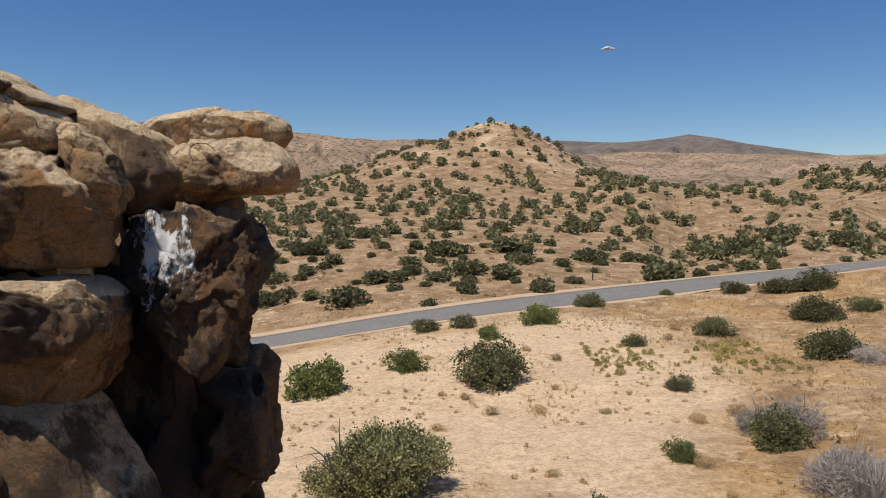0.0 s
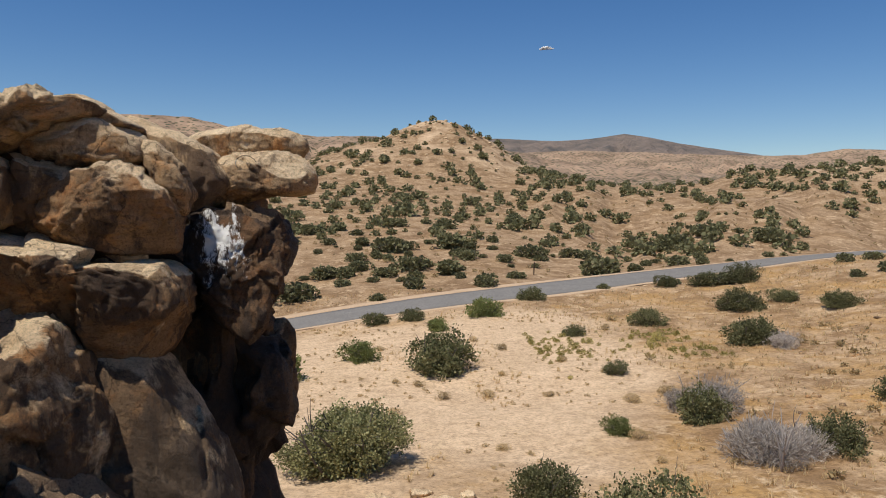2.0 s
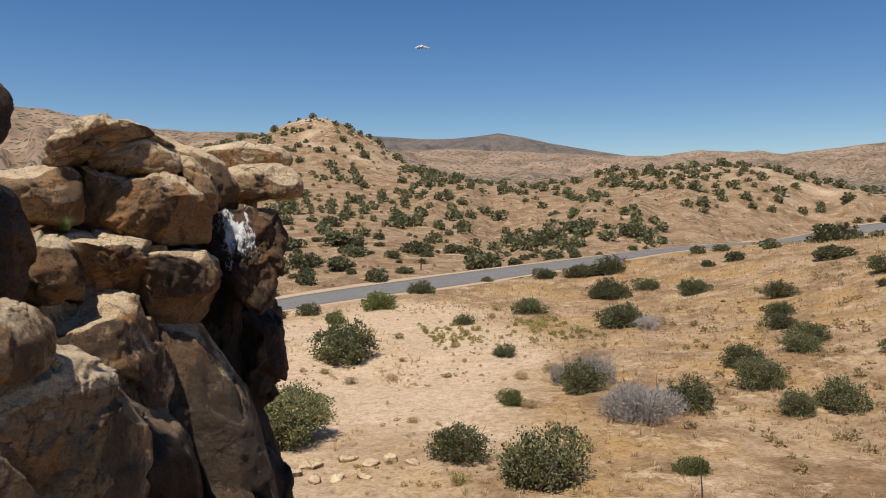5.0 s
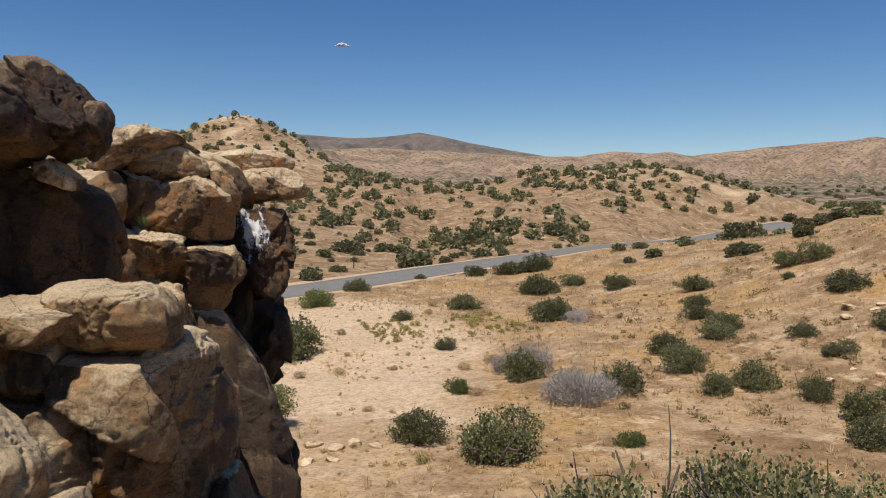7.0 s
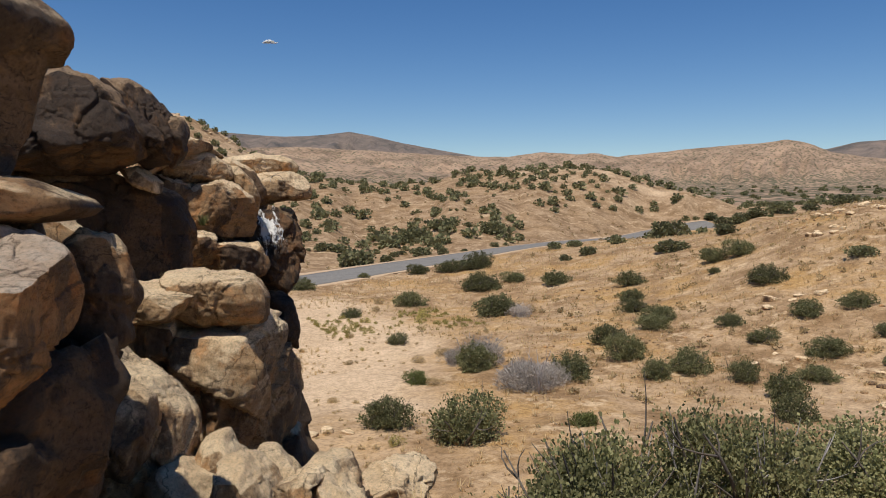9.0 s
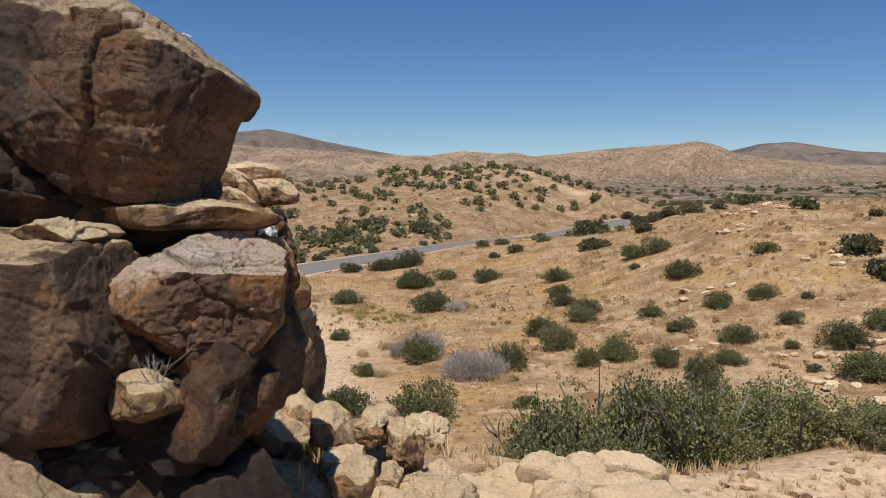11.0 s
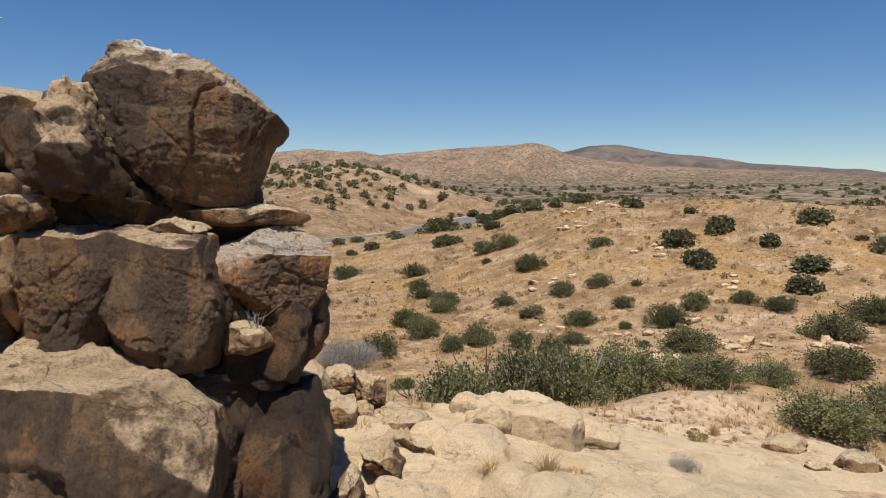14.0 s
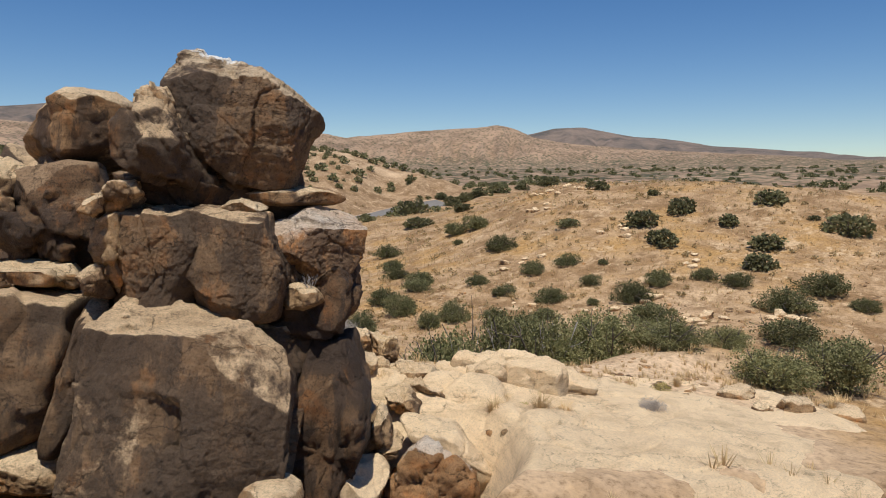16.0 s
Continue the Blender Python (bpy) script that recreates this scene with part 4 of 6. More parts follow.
crag("flat tan sandstone ledge with grass in a crack", "round", SANDSTONE, (-5.72, 1.40, 8.00), -25, 0.65, 0, 27,
     [(-0.98, 0.05), (-0.45, 0.18), (0.35, 0.23), (0.77, 0.15), (0.98, -0), (0.85, -0.19), (0.05, -0.23), (-0.91, -0.21)], strike=-0.43, top=0.05, slope=0.12, fine=True)
crag("massive fractured tan sandstone block", "block", SANDSTONE, (-5.33, 1.98, 6.85), -25, 0.92, 24, 28,
     [(-1.69, 0.74), (-0.51, 0.87), (0.25, 0.95), (0.75, 0.92), (1.05, 0.85), (1.48, 0.75), (1.65, 0.27), (1.69, -0.09), (1.64, -0.41), (1.57, -0.88), (0.61, -0.88), (-0.69, -0.95), (-1.69, -0.88)], strike=-0.37, top=0.1, fine=True, slope=0.5, hero=True, lift=0.14)
crag("proud fractured face of brown sandstone block", "block", HALF_VARNISHED, (-4.58, 1.20, 6.89), -25, 0.50, 8, 29,
     [(-0.25, 0.46), (0.05, 0.71), (0.29, 0.36), (0.29, -0.47), (0.09, -0.71), (-0.21, -0.44), (-0.29, 0.03)], strike=-0.28)
crag("dark sandstone foot of the fractured block", "block", VARNISHED, (-3.66, 2.03, 5.40), -25, 0.60, 2, 30,
     [(-0.23, 0.84), (0.08, 0.8), (0.21, 0.38), (0.38, -0.15), (0.53, -0.84), (-0.53, -0.84), (-0.38, 0.23)], strike=-0.20)
crag("long sandstone block reaching along the outcrop wall", "block", SANDSTONE, (-4.73, 3.47, 6.50), -10, 0.90, 10, 31,
     [(-0.82, 0.74), (-0.05, 0.79), (0.22, 0.71), (0.41, 0.45), (0.67, 0.03), (0.82, -0.68), (-0.82, -0.79)], strike=-0.60, top=0.25, slope=0.3)
crag("rounded tan boulder leaning on the fractured block", "round", SANDSTONE, (-5.81, -0.23, 7.11), -25, 0.60, 20, 32,
     [(-0.69, 0.69), (-0.35, 0.75), (-0.12, 0.69), (0.01, 0.56), (0.36, 0.41), (0.56, 0.21), (0.66, 0.08), (0.69, -0.07), (0.66, -0.41), (0.64, -0.73), (0.03, -0.74), (-0.44, -0.75)], strike=-0.38, fine=True, lift=0.12)
crag("split tan boulder at the foot of the pillar", "round", SANDSTONE, (-5.76, -1.03, 7.20), -25, 0.40, 20, 33,
     [(-0.19, 0.29), (-0.05, 0.4), (0.15, 0.29), (0.21, 0.1), (0.13, -0.18), (0.02, -0.4), (-0.21, -0.33)], strike=-0.42)
crag("fallen tan sandstone boulder leaning at the wall foot", "round", SANDSTONE, (-4.97, -0.55, 6.53), -25, 0.40, 6, 34,
     [(-0.29, 0.09), (-0.15, 0.36), (0.04, 0.42), (0.27, 0.17), (0.34, -0.13), (0.2, -0.42), (-0.34, -0.31)], strike=-0.30)
crag("egg-shaped tan sandstone boulder standing on end", "round", SANDSTONE, (-4.32, -0.37, 6.27), -25, 0.40, 6, 35,
     [(-0.38, 0.28), (-0.27, 0.44), (-0.12, 0.46), (0.09, 0.25), (0.31, -0.06), (0.38, -0.46), (-0.38, -0.46)], strike=-0.21)
crag("large cracked brown boulder balanced on the rock pillar", "cubic", CRUSTED, (-7.22, -2.59, 10.05), -46, 0.62, 12, 36,
     [(-0.98, 0.58), (-0.79, 0.84), (-0.61, 0.90), (-0.03, 0.80), (0.27, 0.64), (0.98, 0.18), (1.01, 0.1), (0.87, -0.13), (0.8, -0.43), (0.69, -0.78), (0.34, -0.84), (-0.03, -0.78), (-0.4, -0.52), (-0.78, -0.3), (-0.93, 0.05), (-1.01, 0.33)], strike=-0.27, dip=0.08, fine=True, blocks=22, top=0.15, slope=0.55, hero=True, lift=-0.18)
crag("cracked brown sandstone block beside the balanced boulder", "block", VARNISHED, (-8.47, -2.77, 9.80), -46, 0.60, 8, 37,
     [(-0.24, 0.53), (0.12, 0.45), (0.37, -0.05), (0.45, -0.36), (0.35, -0.53), (-0.08, -0.46), (-0.45, -0.27), (-0.45, -0.08), (-0.28, 0.25)], strike=-0.38, dip=0.06)
crag("small angular sandstone block on the pillar", "block", SANDSTONE, (-8.38, -2.49, 10.31), -46, 0.40, 0, 38,
     [(-0.21, 0.04), (-0.09, 0.14), (0.11, 0.12), (0.21, -0.04), (0.08, -0.14), (-0.21, -0.07)], strike=-0.39, dip=0.12)
# dark colour and low lift include the shade under the balanced boulder
crag("thin dark sandstone slab under the balanced boulder", "round", SHADED_VARNISH, (-7.91, -2.18, 9.26), -46, 0.90, 0, 39,
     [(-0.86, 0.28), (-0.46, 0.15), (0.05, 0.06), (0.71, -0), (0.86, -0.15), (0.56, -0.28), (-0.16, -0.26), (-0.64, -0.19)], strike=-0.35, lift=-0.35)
crag("flat wedge of tan sandstone in a crack", "block", SANDSTONE, (-7.62, -3.23, 9.01), -46, 0.35, 0, 40,
     [(-0.26, -0), (-0.03, 0.1), (0.26, -0.02), (0.05, -0.1)], strike=-0.27)
# less pale than its tan rock: the boulder's shade is put into the colour
crag("tan sandstone shelf under the balanced boulder", "round", HALF_VARNISHED, (-6.66, -2.85, 9.12), 0, 0.60, 0, 41,
     [(-0.74, 0.06), (0.02, 0.13), (0.37, 0.10), (0.65, 0.01), (0.74, -0.07), (0.49, -0.13), (-0.05, -0.13), (-0.70, -0.10)], lift=-0.25)
crag("smooth pale-topped sandstone boulder between pillar and wall", "round", SANDSTONE, (-6.95, 0.45, 8.72), -22, 0.60, 0, 79,
     [(-0.95, 0.30), (-0.60, 0.46), (-0.15, 0.50), (0.35, 0.42), (0.72, 0.27), (0.92, 0.08), (0.95, -0.18), (0.86, -0.5), (-0.95, -0.5)], fine=True, lift=0.1)
crag("dark varnished sandstone block in the pillar wall", "cubic", VARNISHED, (-8.37, -2.57, 8.36), -46, 0.70, 10, 42,
     [(-0.4, 0.67), (-0.2, 0.72), (0.48, 0.62), (0.56, 0.44), (0.48, -0.14), (0.44, -0.64), (0.07, -0.72), (-0.5, -0.64), (-0.56, -0.42), (-0.43, 0.23)], strike=-0.38, fine=True, top=0.05, slope=0.3, hero=True, lift=-0.25)
crag("dark varnished sandstone block split from its neighbour", "cubic", VARNISHED, (-7.71, -3.24, 8.31), -46, 0.70, 10, 43,
     [(-0.5, 0.69), (0.31, 0.63), (0.34, 0.42), (0.57, -0.01), (0.6, -0.16), (0.48, -0.61), (0.03, -0.69), (-0.59, -0.66), (-0.6, -0.23), (-0.56, 0.34)], strike=-0.27, fine=True, top=0.05, slope=0.3, hero=True, lift=-0.25)
crag("rounded brown sandstone boulder with grey top jutting from pillar", "round", GREY_TOPPED, (-6.79, -3.42, 8.49), 3, 0.60, 0, 44,
     [(-0.73, 0.11), (-0.59, 0.21), (-0.31, 0.36), (-0.04, 0.47), (0.19, 0.51), (0.48, 0.48), (0.65, 0.38), (0.73, 0.17), (0.68, -0.07), (0.47, -0.25), (0.23, -0.42), (0.06, -0.51), (-0.16, -0.43), (-0.35, -0.28), (-0.57, -0.14), (-0.72, -0.02)], top=0.10, slope=0.42, hero=True, lift=-0.04)
crag("small rounded tan stone lodged below the jutting boulder", "round", SANDSTONE, (-7.20, -3.77, 7.91), -46, 0.28, 0, 45,
     [(-0.3, 0.09), (-0.1, 0.18), (0.24, 0.11), (0.3, -0.07), (0.03, -0.18), (-0.3, -0.15)], strike=-0.19)
# dark colour stands in for shade below the jutting boulder
crag("dark sandstone block below the jutting boulder", "block", SHADED_VARNISH, (-6.84, -3.31, 7.92), -46, 0.80, 0, 46,
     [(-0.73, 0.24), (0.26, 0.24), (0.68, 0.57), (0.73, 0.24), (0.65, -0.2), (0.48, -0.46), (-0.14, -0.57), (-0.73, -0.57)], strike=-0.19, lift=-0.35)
crag("huge sandstone block with pale flat top and varnished face", "cubic", VARNISHED, (-8.50, -3.43, 6.28), -46, 1.30, 23, 47,
     [(-1.09, 1.17), (-0.81, 1.6), (-0.25, 1.57), (0.47, 1.45), (1.01, 1.16), (1.18, 0.86), (1.21, 0.42), (1.18, -0.64), (0.8, -1.5), (-1.21, -1.5), (-1.18, -0.11), (-1.12, 0.68)], strike=-0.33, top=0.15, fine=True, slope=0.42, hero=True, lift=0.04)
crag("broken tan crust on top of the huge block", "round", SANDSTONE, (-8.83, -3.09, 7.66), -46, 0.50, 20, 49,
     [(-0.4, -0.07), (-0.23, 0.19), (0.31, 0.11), (0.4, -0.01), (0.01, -0.18), (-0.34, -0.19)], strike=-0.40)
crag("dark fractured sandstone ledge between two courses", "block", VARNISHED, (-7.57, -3.10, 7.21), -46, 0.50, 10, 50,
     [(-0.98, 0.5), (0.3, 0.33), (0.98, 0.21), (0.91, -0.15), (0.76, -0.5), (0.02, -0.01)], strike=-0.26, lift=-0.35)
# corner blocks coloured dark, since this side of the pillar lies in shade
crag("dark sandstone buttress at the pillar corner", "block", SHADED_VARNISH, (-6.92, -3.89, 6.03), -46, 0.70, 0, 777,
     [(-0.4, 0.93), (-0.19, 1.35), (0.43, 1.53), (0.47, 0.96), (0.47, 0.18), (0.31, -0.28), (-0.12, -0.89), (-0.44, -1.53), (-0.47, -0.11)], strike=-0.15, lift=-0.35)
crag("shaded sandstone block behind the pillar corner", "block", SHADED_VARNISH, (-6.22, -2.68, 7.82), -25, 0.26, 0, 52,
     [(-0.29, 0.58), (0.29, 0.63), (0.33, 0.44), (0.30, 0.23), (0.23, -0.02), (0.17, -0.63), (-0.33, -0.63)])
crag("mottled sandstone boulder wedged behind the pillar corner", "round", HALF_VARNISHED, (-6.02, -2.77, 8.53), -25, 0.24, 0, 53,
     [(-0.24, 0.30), (-0.05, 0.43), (0.10, 0.39), (0.20, 0.26), (0.24, 0.02), (0.22, -0.22), (0.10, -0.39), (-0.08, -0.43), (-0.24, -0.18)])
crag("dark varnished sandstone wall beside the leaning slab", "cubic", VARNISHED, (-9.62, -1.38, 7.03), -46, 0.80, 6, 54,
     [(-0.72, 1.01), (0.11, 1), (0.72, 0.94), (0.68, 0.37), (0.42, -0.61), (0.11, -1.01), (-0.72, -1.01)], strike=-0.56)
crag("tall leaning slab of dark sandstone", "cubic", VARNISHED, (-9.35, -2.34, 7.08), -46, 0.40, 6, 55,
     [(0.09, 0.88), (0.37, 0.92), (0.33, 0.42), (0.1, -0.37), (-0.16, -0.92), (-0.37, -0.86), (-0.18, -0.17), (-0.01, 0.42)], strike=-0.49)
crag("dark sandstone block under the wall cap", "block", SHADED_VARNISH, (-8.86, -0.44, 8.87), -46, 0.90, 0, 56,
     [(-0.62, 0.64), (-0.15, 0.73), (0.56, 0.65), (0.69, -0.15), (0.31, -0.61), (-0.31, -0.73), (-0.69, -0.46)], strike=-0.52)
crag("tan sandstone boulder capping the wall behind the pillar", "round", HALF_VARNISHED, (-8.32, -0.15, 10.02), -46, 1.00, 8, 57,
     [(-0.76, -0.21), (-0.57, 0.25), (-0.19, 0.55), (0.38, 0.6), (0.76, 0.42), (0.75, -0.11), (0.49, -0.43), (-0.03, -0.6), (-0.51, -0.54)], strike=-0.48, dip=0.07)
crag("layered tan sandstone ledge on the back wall", "round", SANDSTONE, (-9.49, -1.05, 8.23), -46, 0.80, 8, 58,
     [(-0.71, 0.25), (0, 0.22), (0.5, 0.1), (0.71, -0.1), (0.64, -0.24), (-0.71, -0.25)], strike=-0.57, top=0.2)
crag("weathered sandstone block at the wall end", "block", SANDSTONE, (-9.45, 0.03, 9.07), -46, 0.90, 0, 59,
     [(-0.42, 0.57), (0.19, 0.53), (0.42, 0.34), (0.38, -0.11), (0.19, -0.5), (-0.42, -0.57)], strike=-0.60)
crag("knobbly tan stone stacked at the pillar edge", "round", SANDSTONE, (-9.25, -2.78, 9.05), -46, 0.30, 0, 60,
     [(-0.16, -0.07), (-0.09, 0.06), (0.08, 0.15), (0.16, 0.09), (0.11, -0.07), (0, -0.15)], strike=-0.47)
crag("broken tan stones stacked at the pillar edge", "block", SANDSTONE, (-8.88, -2.69, 9.14), -46, 0.40, 0, 61,
     [(-0.24, 0.03), (-0.09, 0.16), (0.17, 0.2), (0.24, 0.03), (0.11, -0.17), (-0.15, -0.2)], strike=-0.43)
crag("narrow brown sandstone slice at the pillar edge", "block", SANDSTONE, (-8.94, -2.60, 8.48), -46, 0.50, 0, 62,
     [(-0.17, 0.46), (0.16, 0.52), (0.2, 0.2), (0.11, -0.33), (-0.02, -0.52), (-0.15, -0.33), (-0.2, 0.07)], strike=-0.44)
crag("crumbled tan stone in the pillar cleft", "round", SANDSTONE, (-9.13, -2.49, 8.20), -46, 0.35, 0, 63,
     [(-0.21, 0.02), (-0.08, 0.15), (0.08, 0.24), (0.18, 0.02), (0.21, -0.24), (-0.15, -0.18)], strike=-0.47)
crag("tall rounded tan boulder among the fallen rocks", "round", SANDSTONE, (-4.89, -1.46, 6.73), -35, 0.40, 0, 64,
     [(-0.25, 0.21), (-0.04, 0.27), (0.11, 0.11), (0.25, -0.14), (0.2, -0.27), (-0.04, -0.25), (-0.25, -0.13)], strike=-0.14)
crag("angular tan boulder lying on the fallen rocks", "block", SANDSTONE, (-4.46, -1.52, 6.63), -35, 0.35, 0, 65,
     [(-0.21, 0.05), (0.12, 0.18), (0.21, 0.1), (0.2, -0.08), (-0.09, -0.18), (-0.2, -0.07)], strike=-0.09)
crag("squared tan block leaning among the fallen rocks", "block", SANDSTONE, (-4.19, -1.84, 6.43), -35, 0.40, 0, 66,
     [(-0.21, 0.32), (0.11, 0.3), (0.21, 0.22), (0.19, -0.21), (0.11, -0.32), (-0.03, -0.14), (-0.21, 0)], strike=-0.05)
crag("small pale stone beside the fallen rocks", "round", PALE, (-3.67, -1.75, 6.09), -35, 0.25, 0, 67,
     [(-0.2, 0.03), (-0.02, 0.12), (0.2, -0.06), (0.13, -0.12), (-0.17, -0.12)], strike=-0.01)
crag("rounded ochre boulder among the fallen rocks", "round", SANDSTONE, (-5.02, -2.25, 6.44), -35, 0.40, 0, 68,
     [(-0.25, 0.09), (-0.03, 0.22), (0.24, 0.14), (0.25, -0.04), (0.1, -0.22), (-0.19, -0.22)], strike=-0.11)
crag("small round ochre stone among the fallen rocks", "round", SANDSTONE, (-4.55, -2.21, 6.33), -35, 0.25, 0, 69,
     [(-0.14, 0.12), (0.01, 0.16), (0.14, 0.05), (0.08, -0.11), (-0.09, -0.16)], strike=-0.06)
crag("flat layered ochre boulder on the slope", "block", SANDSTONE, (-4.37, -2.72, 6.20), -35, 0.50, 0, 70,
     [(-0.49, 0.03), (-0.19, 0.19), (0.39, 0.12), (0.49, 0.02), (0.23, -0.11), (-0.19, -0.19), (-0.45, -0.11)], strike=-0.01)
crag("pale stone slab behind the flat boulder", "round", PALE, (-4.98, -1.90, 6.51), -35, 0.50, 0, 71,
     [(-0.17, 0.13), (0.1, 0.11), (0.23, 0.01), (-0.03, -0.13), (-0.23, -0.06)], strike=-0.12)
crag("brown angular boulder in front of the pale slabs", "block", GREY_TOPPED, (-5.92, -4.64, 5.35), -46, 0.45, 14, 72,
     [(-0.61, -0.14), (-0.32, 0.49), (-0.08, 0.61), (0.26, 0.57), (0.56, 0.27), (0.61, -0.14), (0.56, -0.61), (-0.56, -0.61)], strike=-0.02)
crag("pale sloping slab at the pillar foot", "round", PALE, (-6.74, -4.09, 5.34), -46, 0.60, 10, 73,
     [(-0.54, 0.1), (-0.07, 0.48), (0.37, 0.51), (0.54, 0.35), (0.37, -0.08), (-0.43, -0.51)], strike=-0.12)
crag("wedge of tan sandstone against the pillar foot", "block", SANDSTONE, (-6.18, -3.87, 6.02), -46, 0.40, 0, 74,
     [(-0.26, -0.28), (0.09, 0.28), (0.23, 0.18), (0.26, -0.1), (0, -0.26)], strike=-0.09)
crag("small ochre stone lodged in the rubble", "block", SANDSTONE, (-6.00, -3.93, 5.75), -46, 0.30, 0, 75,
     [(-0.27, -0.11), (0.13, 0.17), (0.27, 0.09), (0.13, -0.08), (-0.18, -0.17)], strike=-0.08)
crag("long pale slab among the rubble", "round", PALE, (-5.31, -4.52, 5.60), -46, 0.50, 12, 76,
     [(-0.8, 0.56), (-0.32, 0.53), (0.03, 0.43), (0.3, 0.1), (0.8, -0.37), (0.64, -0.56), (0.22, -0.4), (-0.05, 0.02), (-0.63, 0.21)], strike=0.01)
crag("flat tan slab over a dark hollow", "block", SANDSTONE, (-4.63, -3.00, 6.14), -46, 0.50, 0, 77,
     [(-0.54, 0.11), (0.1, 0.14), (0.49, -0), (0.54, -0.14), (0.1, -0.11), (-0.34, -0.05)], strike=-0.04, slope=0.25)
crag("tan angular stone beside a dark hollow", "block", SANDSTONE, (-5.21, -3.42, 6.08), -46, 0.35, 0, 78,
     [(-0.28, 0.17), (0.07, 0.2), (0.28, -0.05), (0.23, -0.2), (-0.12, -0.13)], strike=-0.05)


# the solid rock behind the blocks
# stacked pale pillows of bedrock at the edge of the bench
for k, (x, y, wide, deep, high) in enumerate([(-1.45, -2.45, 0.62, 0.42, 0.30), (-2.05, -2.35, 0.40, 0.36, 0.24), (-2.55, -2.35, 0.48, 0.40, 0.26), (-2.15, -3.05, 0.66, 0.40, 0.28),
                                              (-2.85, -2.95, 0.46, 0.38, 0.26), (-2.60, -3.75, 0.72, 0.52, 0.34), (-3.20, -3.30, 0.36, 0.44, 0.30), (-1.95, -3.85, 0.75, 0.45, 0.22)]):
    boulder("low rounded pillow of pale layered sandstone bedrock", "round", PALE, (x, y, float(ground_z(x, y)[0]) + 0.12), (0.86 * wide, 0.88 * deep, 1.25 * high), -56 + 9 * math.sin(k * 2.1), 4 * math.sin(k), 840 + k, 5, group="bedrock pillows")
boulder("dark solid rock at the heart of the outcrop", "block", VARNISHED, (-4.1, 9.0, 7.2), (1.25, 0.9, 2.3), -10, 0, 801)
boulder("dark solid rock behind the outcrop blocks", "block", VARNISHED, (-5.4, 7.6, 7.6), (1.3, 1.2, 2.0), -15, 0, 802)
boulder("dark solid rock beneath the jutting slab", "block", VARNISHED, (-3.2, 8.9, 8.6), (0.7, 0.7, 0.75), -10, 0, 806)
boulder("dark solid rock under the cap rock", "block", VARNISHED, (-7.3, 4.3, 7.6), (1.45, 1.3, 2.1), -25, 0, 803)
boulder("dark solid rock at the heart of the pillar", "block", VARNISHED, (-7.5, -1.95, 7.5), (1.0, 0.8, 1.8), -46, 0, 804)
boulder("dark solid rock between pillar and wall", "block", VARNISHED, (-7.75, 0.35, 7.0), (1.15, 1.2, 1.6), -46, 0, 805)

boulder("dark solid rock under the balanced boulder", "block", VARNISHED, (-7.25, -2.2, 9.15), (0.95, 0.55, 0.45), -35, 0, 807)

boulder("dark solid rock wedged behind the balanced boulder", "block", VARNISHED, (-7.95, -2.25, 9.55), (0.5, 0.4, 0.5), -46, 0, 808)
boulder("fallen tan sandstone boulder at the outcrop foot", "round", SANDSTONE, (-5.30, -0.89, 6.56), (0.30, 0.45, 0.20), -25, 25, 33)
boulder("fallen tan sandstone boulder at the outcrop foot", "block", SANDSTONE, (-3.97, -0.86, 6.43), (0.27, 0.40, 0.19), -25, -15, 34)
boulder("fallen tan sandstone boulder at the outcrop foot", "block", SANDSTONE, (-2.92, 0.17, 5.92), (0.39, 0.50, 0.23), -25, 0, 35)
boulder("fallen tan sandstone boulder at the outcrop foot", "round", SANDSTONE, (-9.77, -2.06, 6.00), (0.43, 0.50, 0.23), -46, 0, 63)
boulder("fallen tan sandstone boulder at the outcrop foot", "round", SANDSTONE, (-9.79, -1.57, 6.22), (0.27, 0.40, 0.20), -46, 0, 64)
boulder("fallen tan sandstone boulder at the outcrop foot", "round", SANDSTONE, (-8.40, -4.89, 6.09), (0.32, 0.40, 0.17), -46, 0, 65)



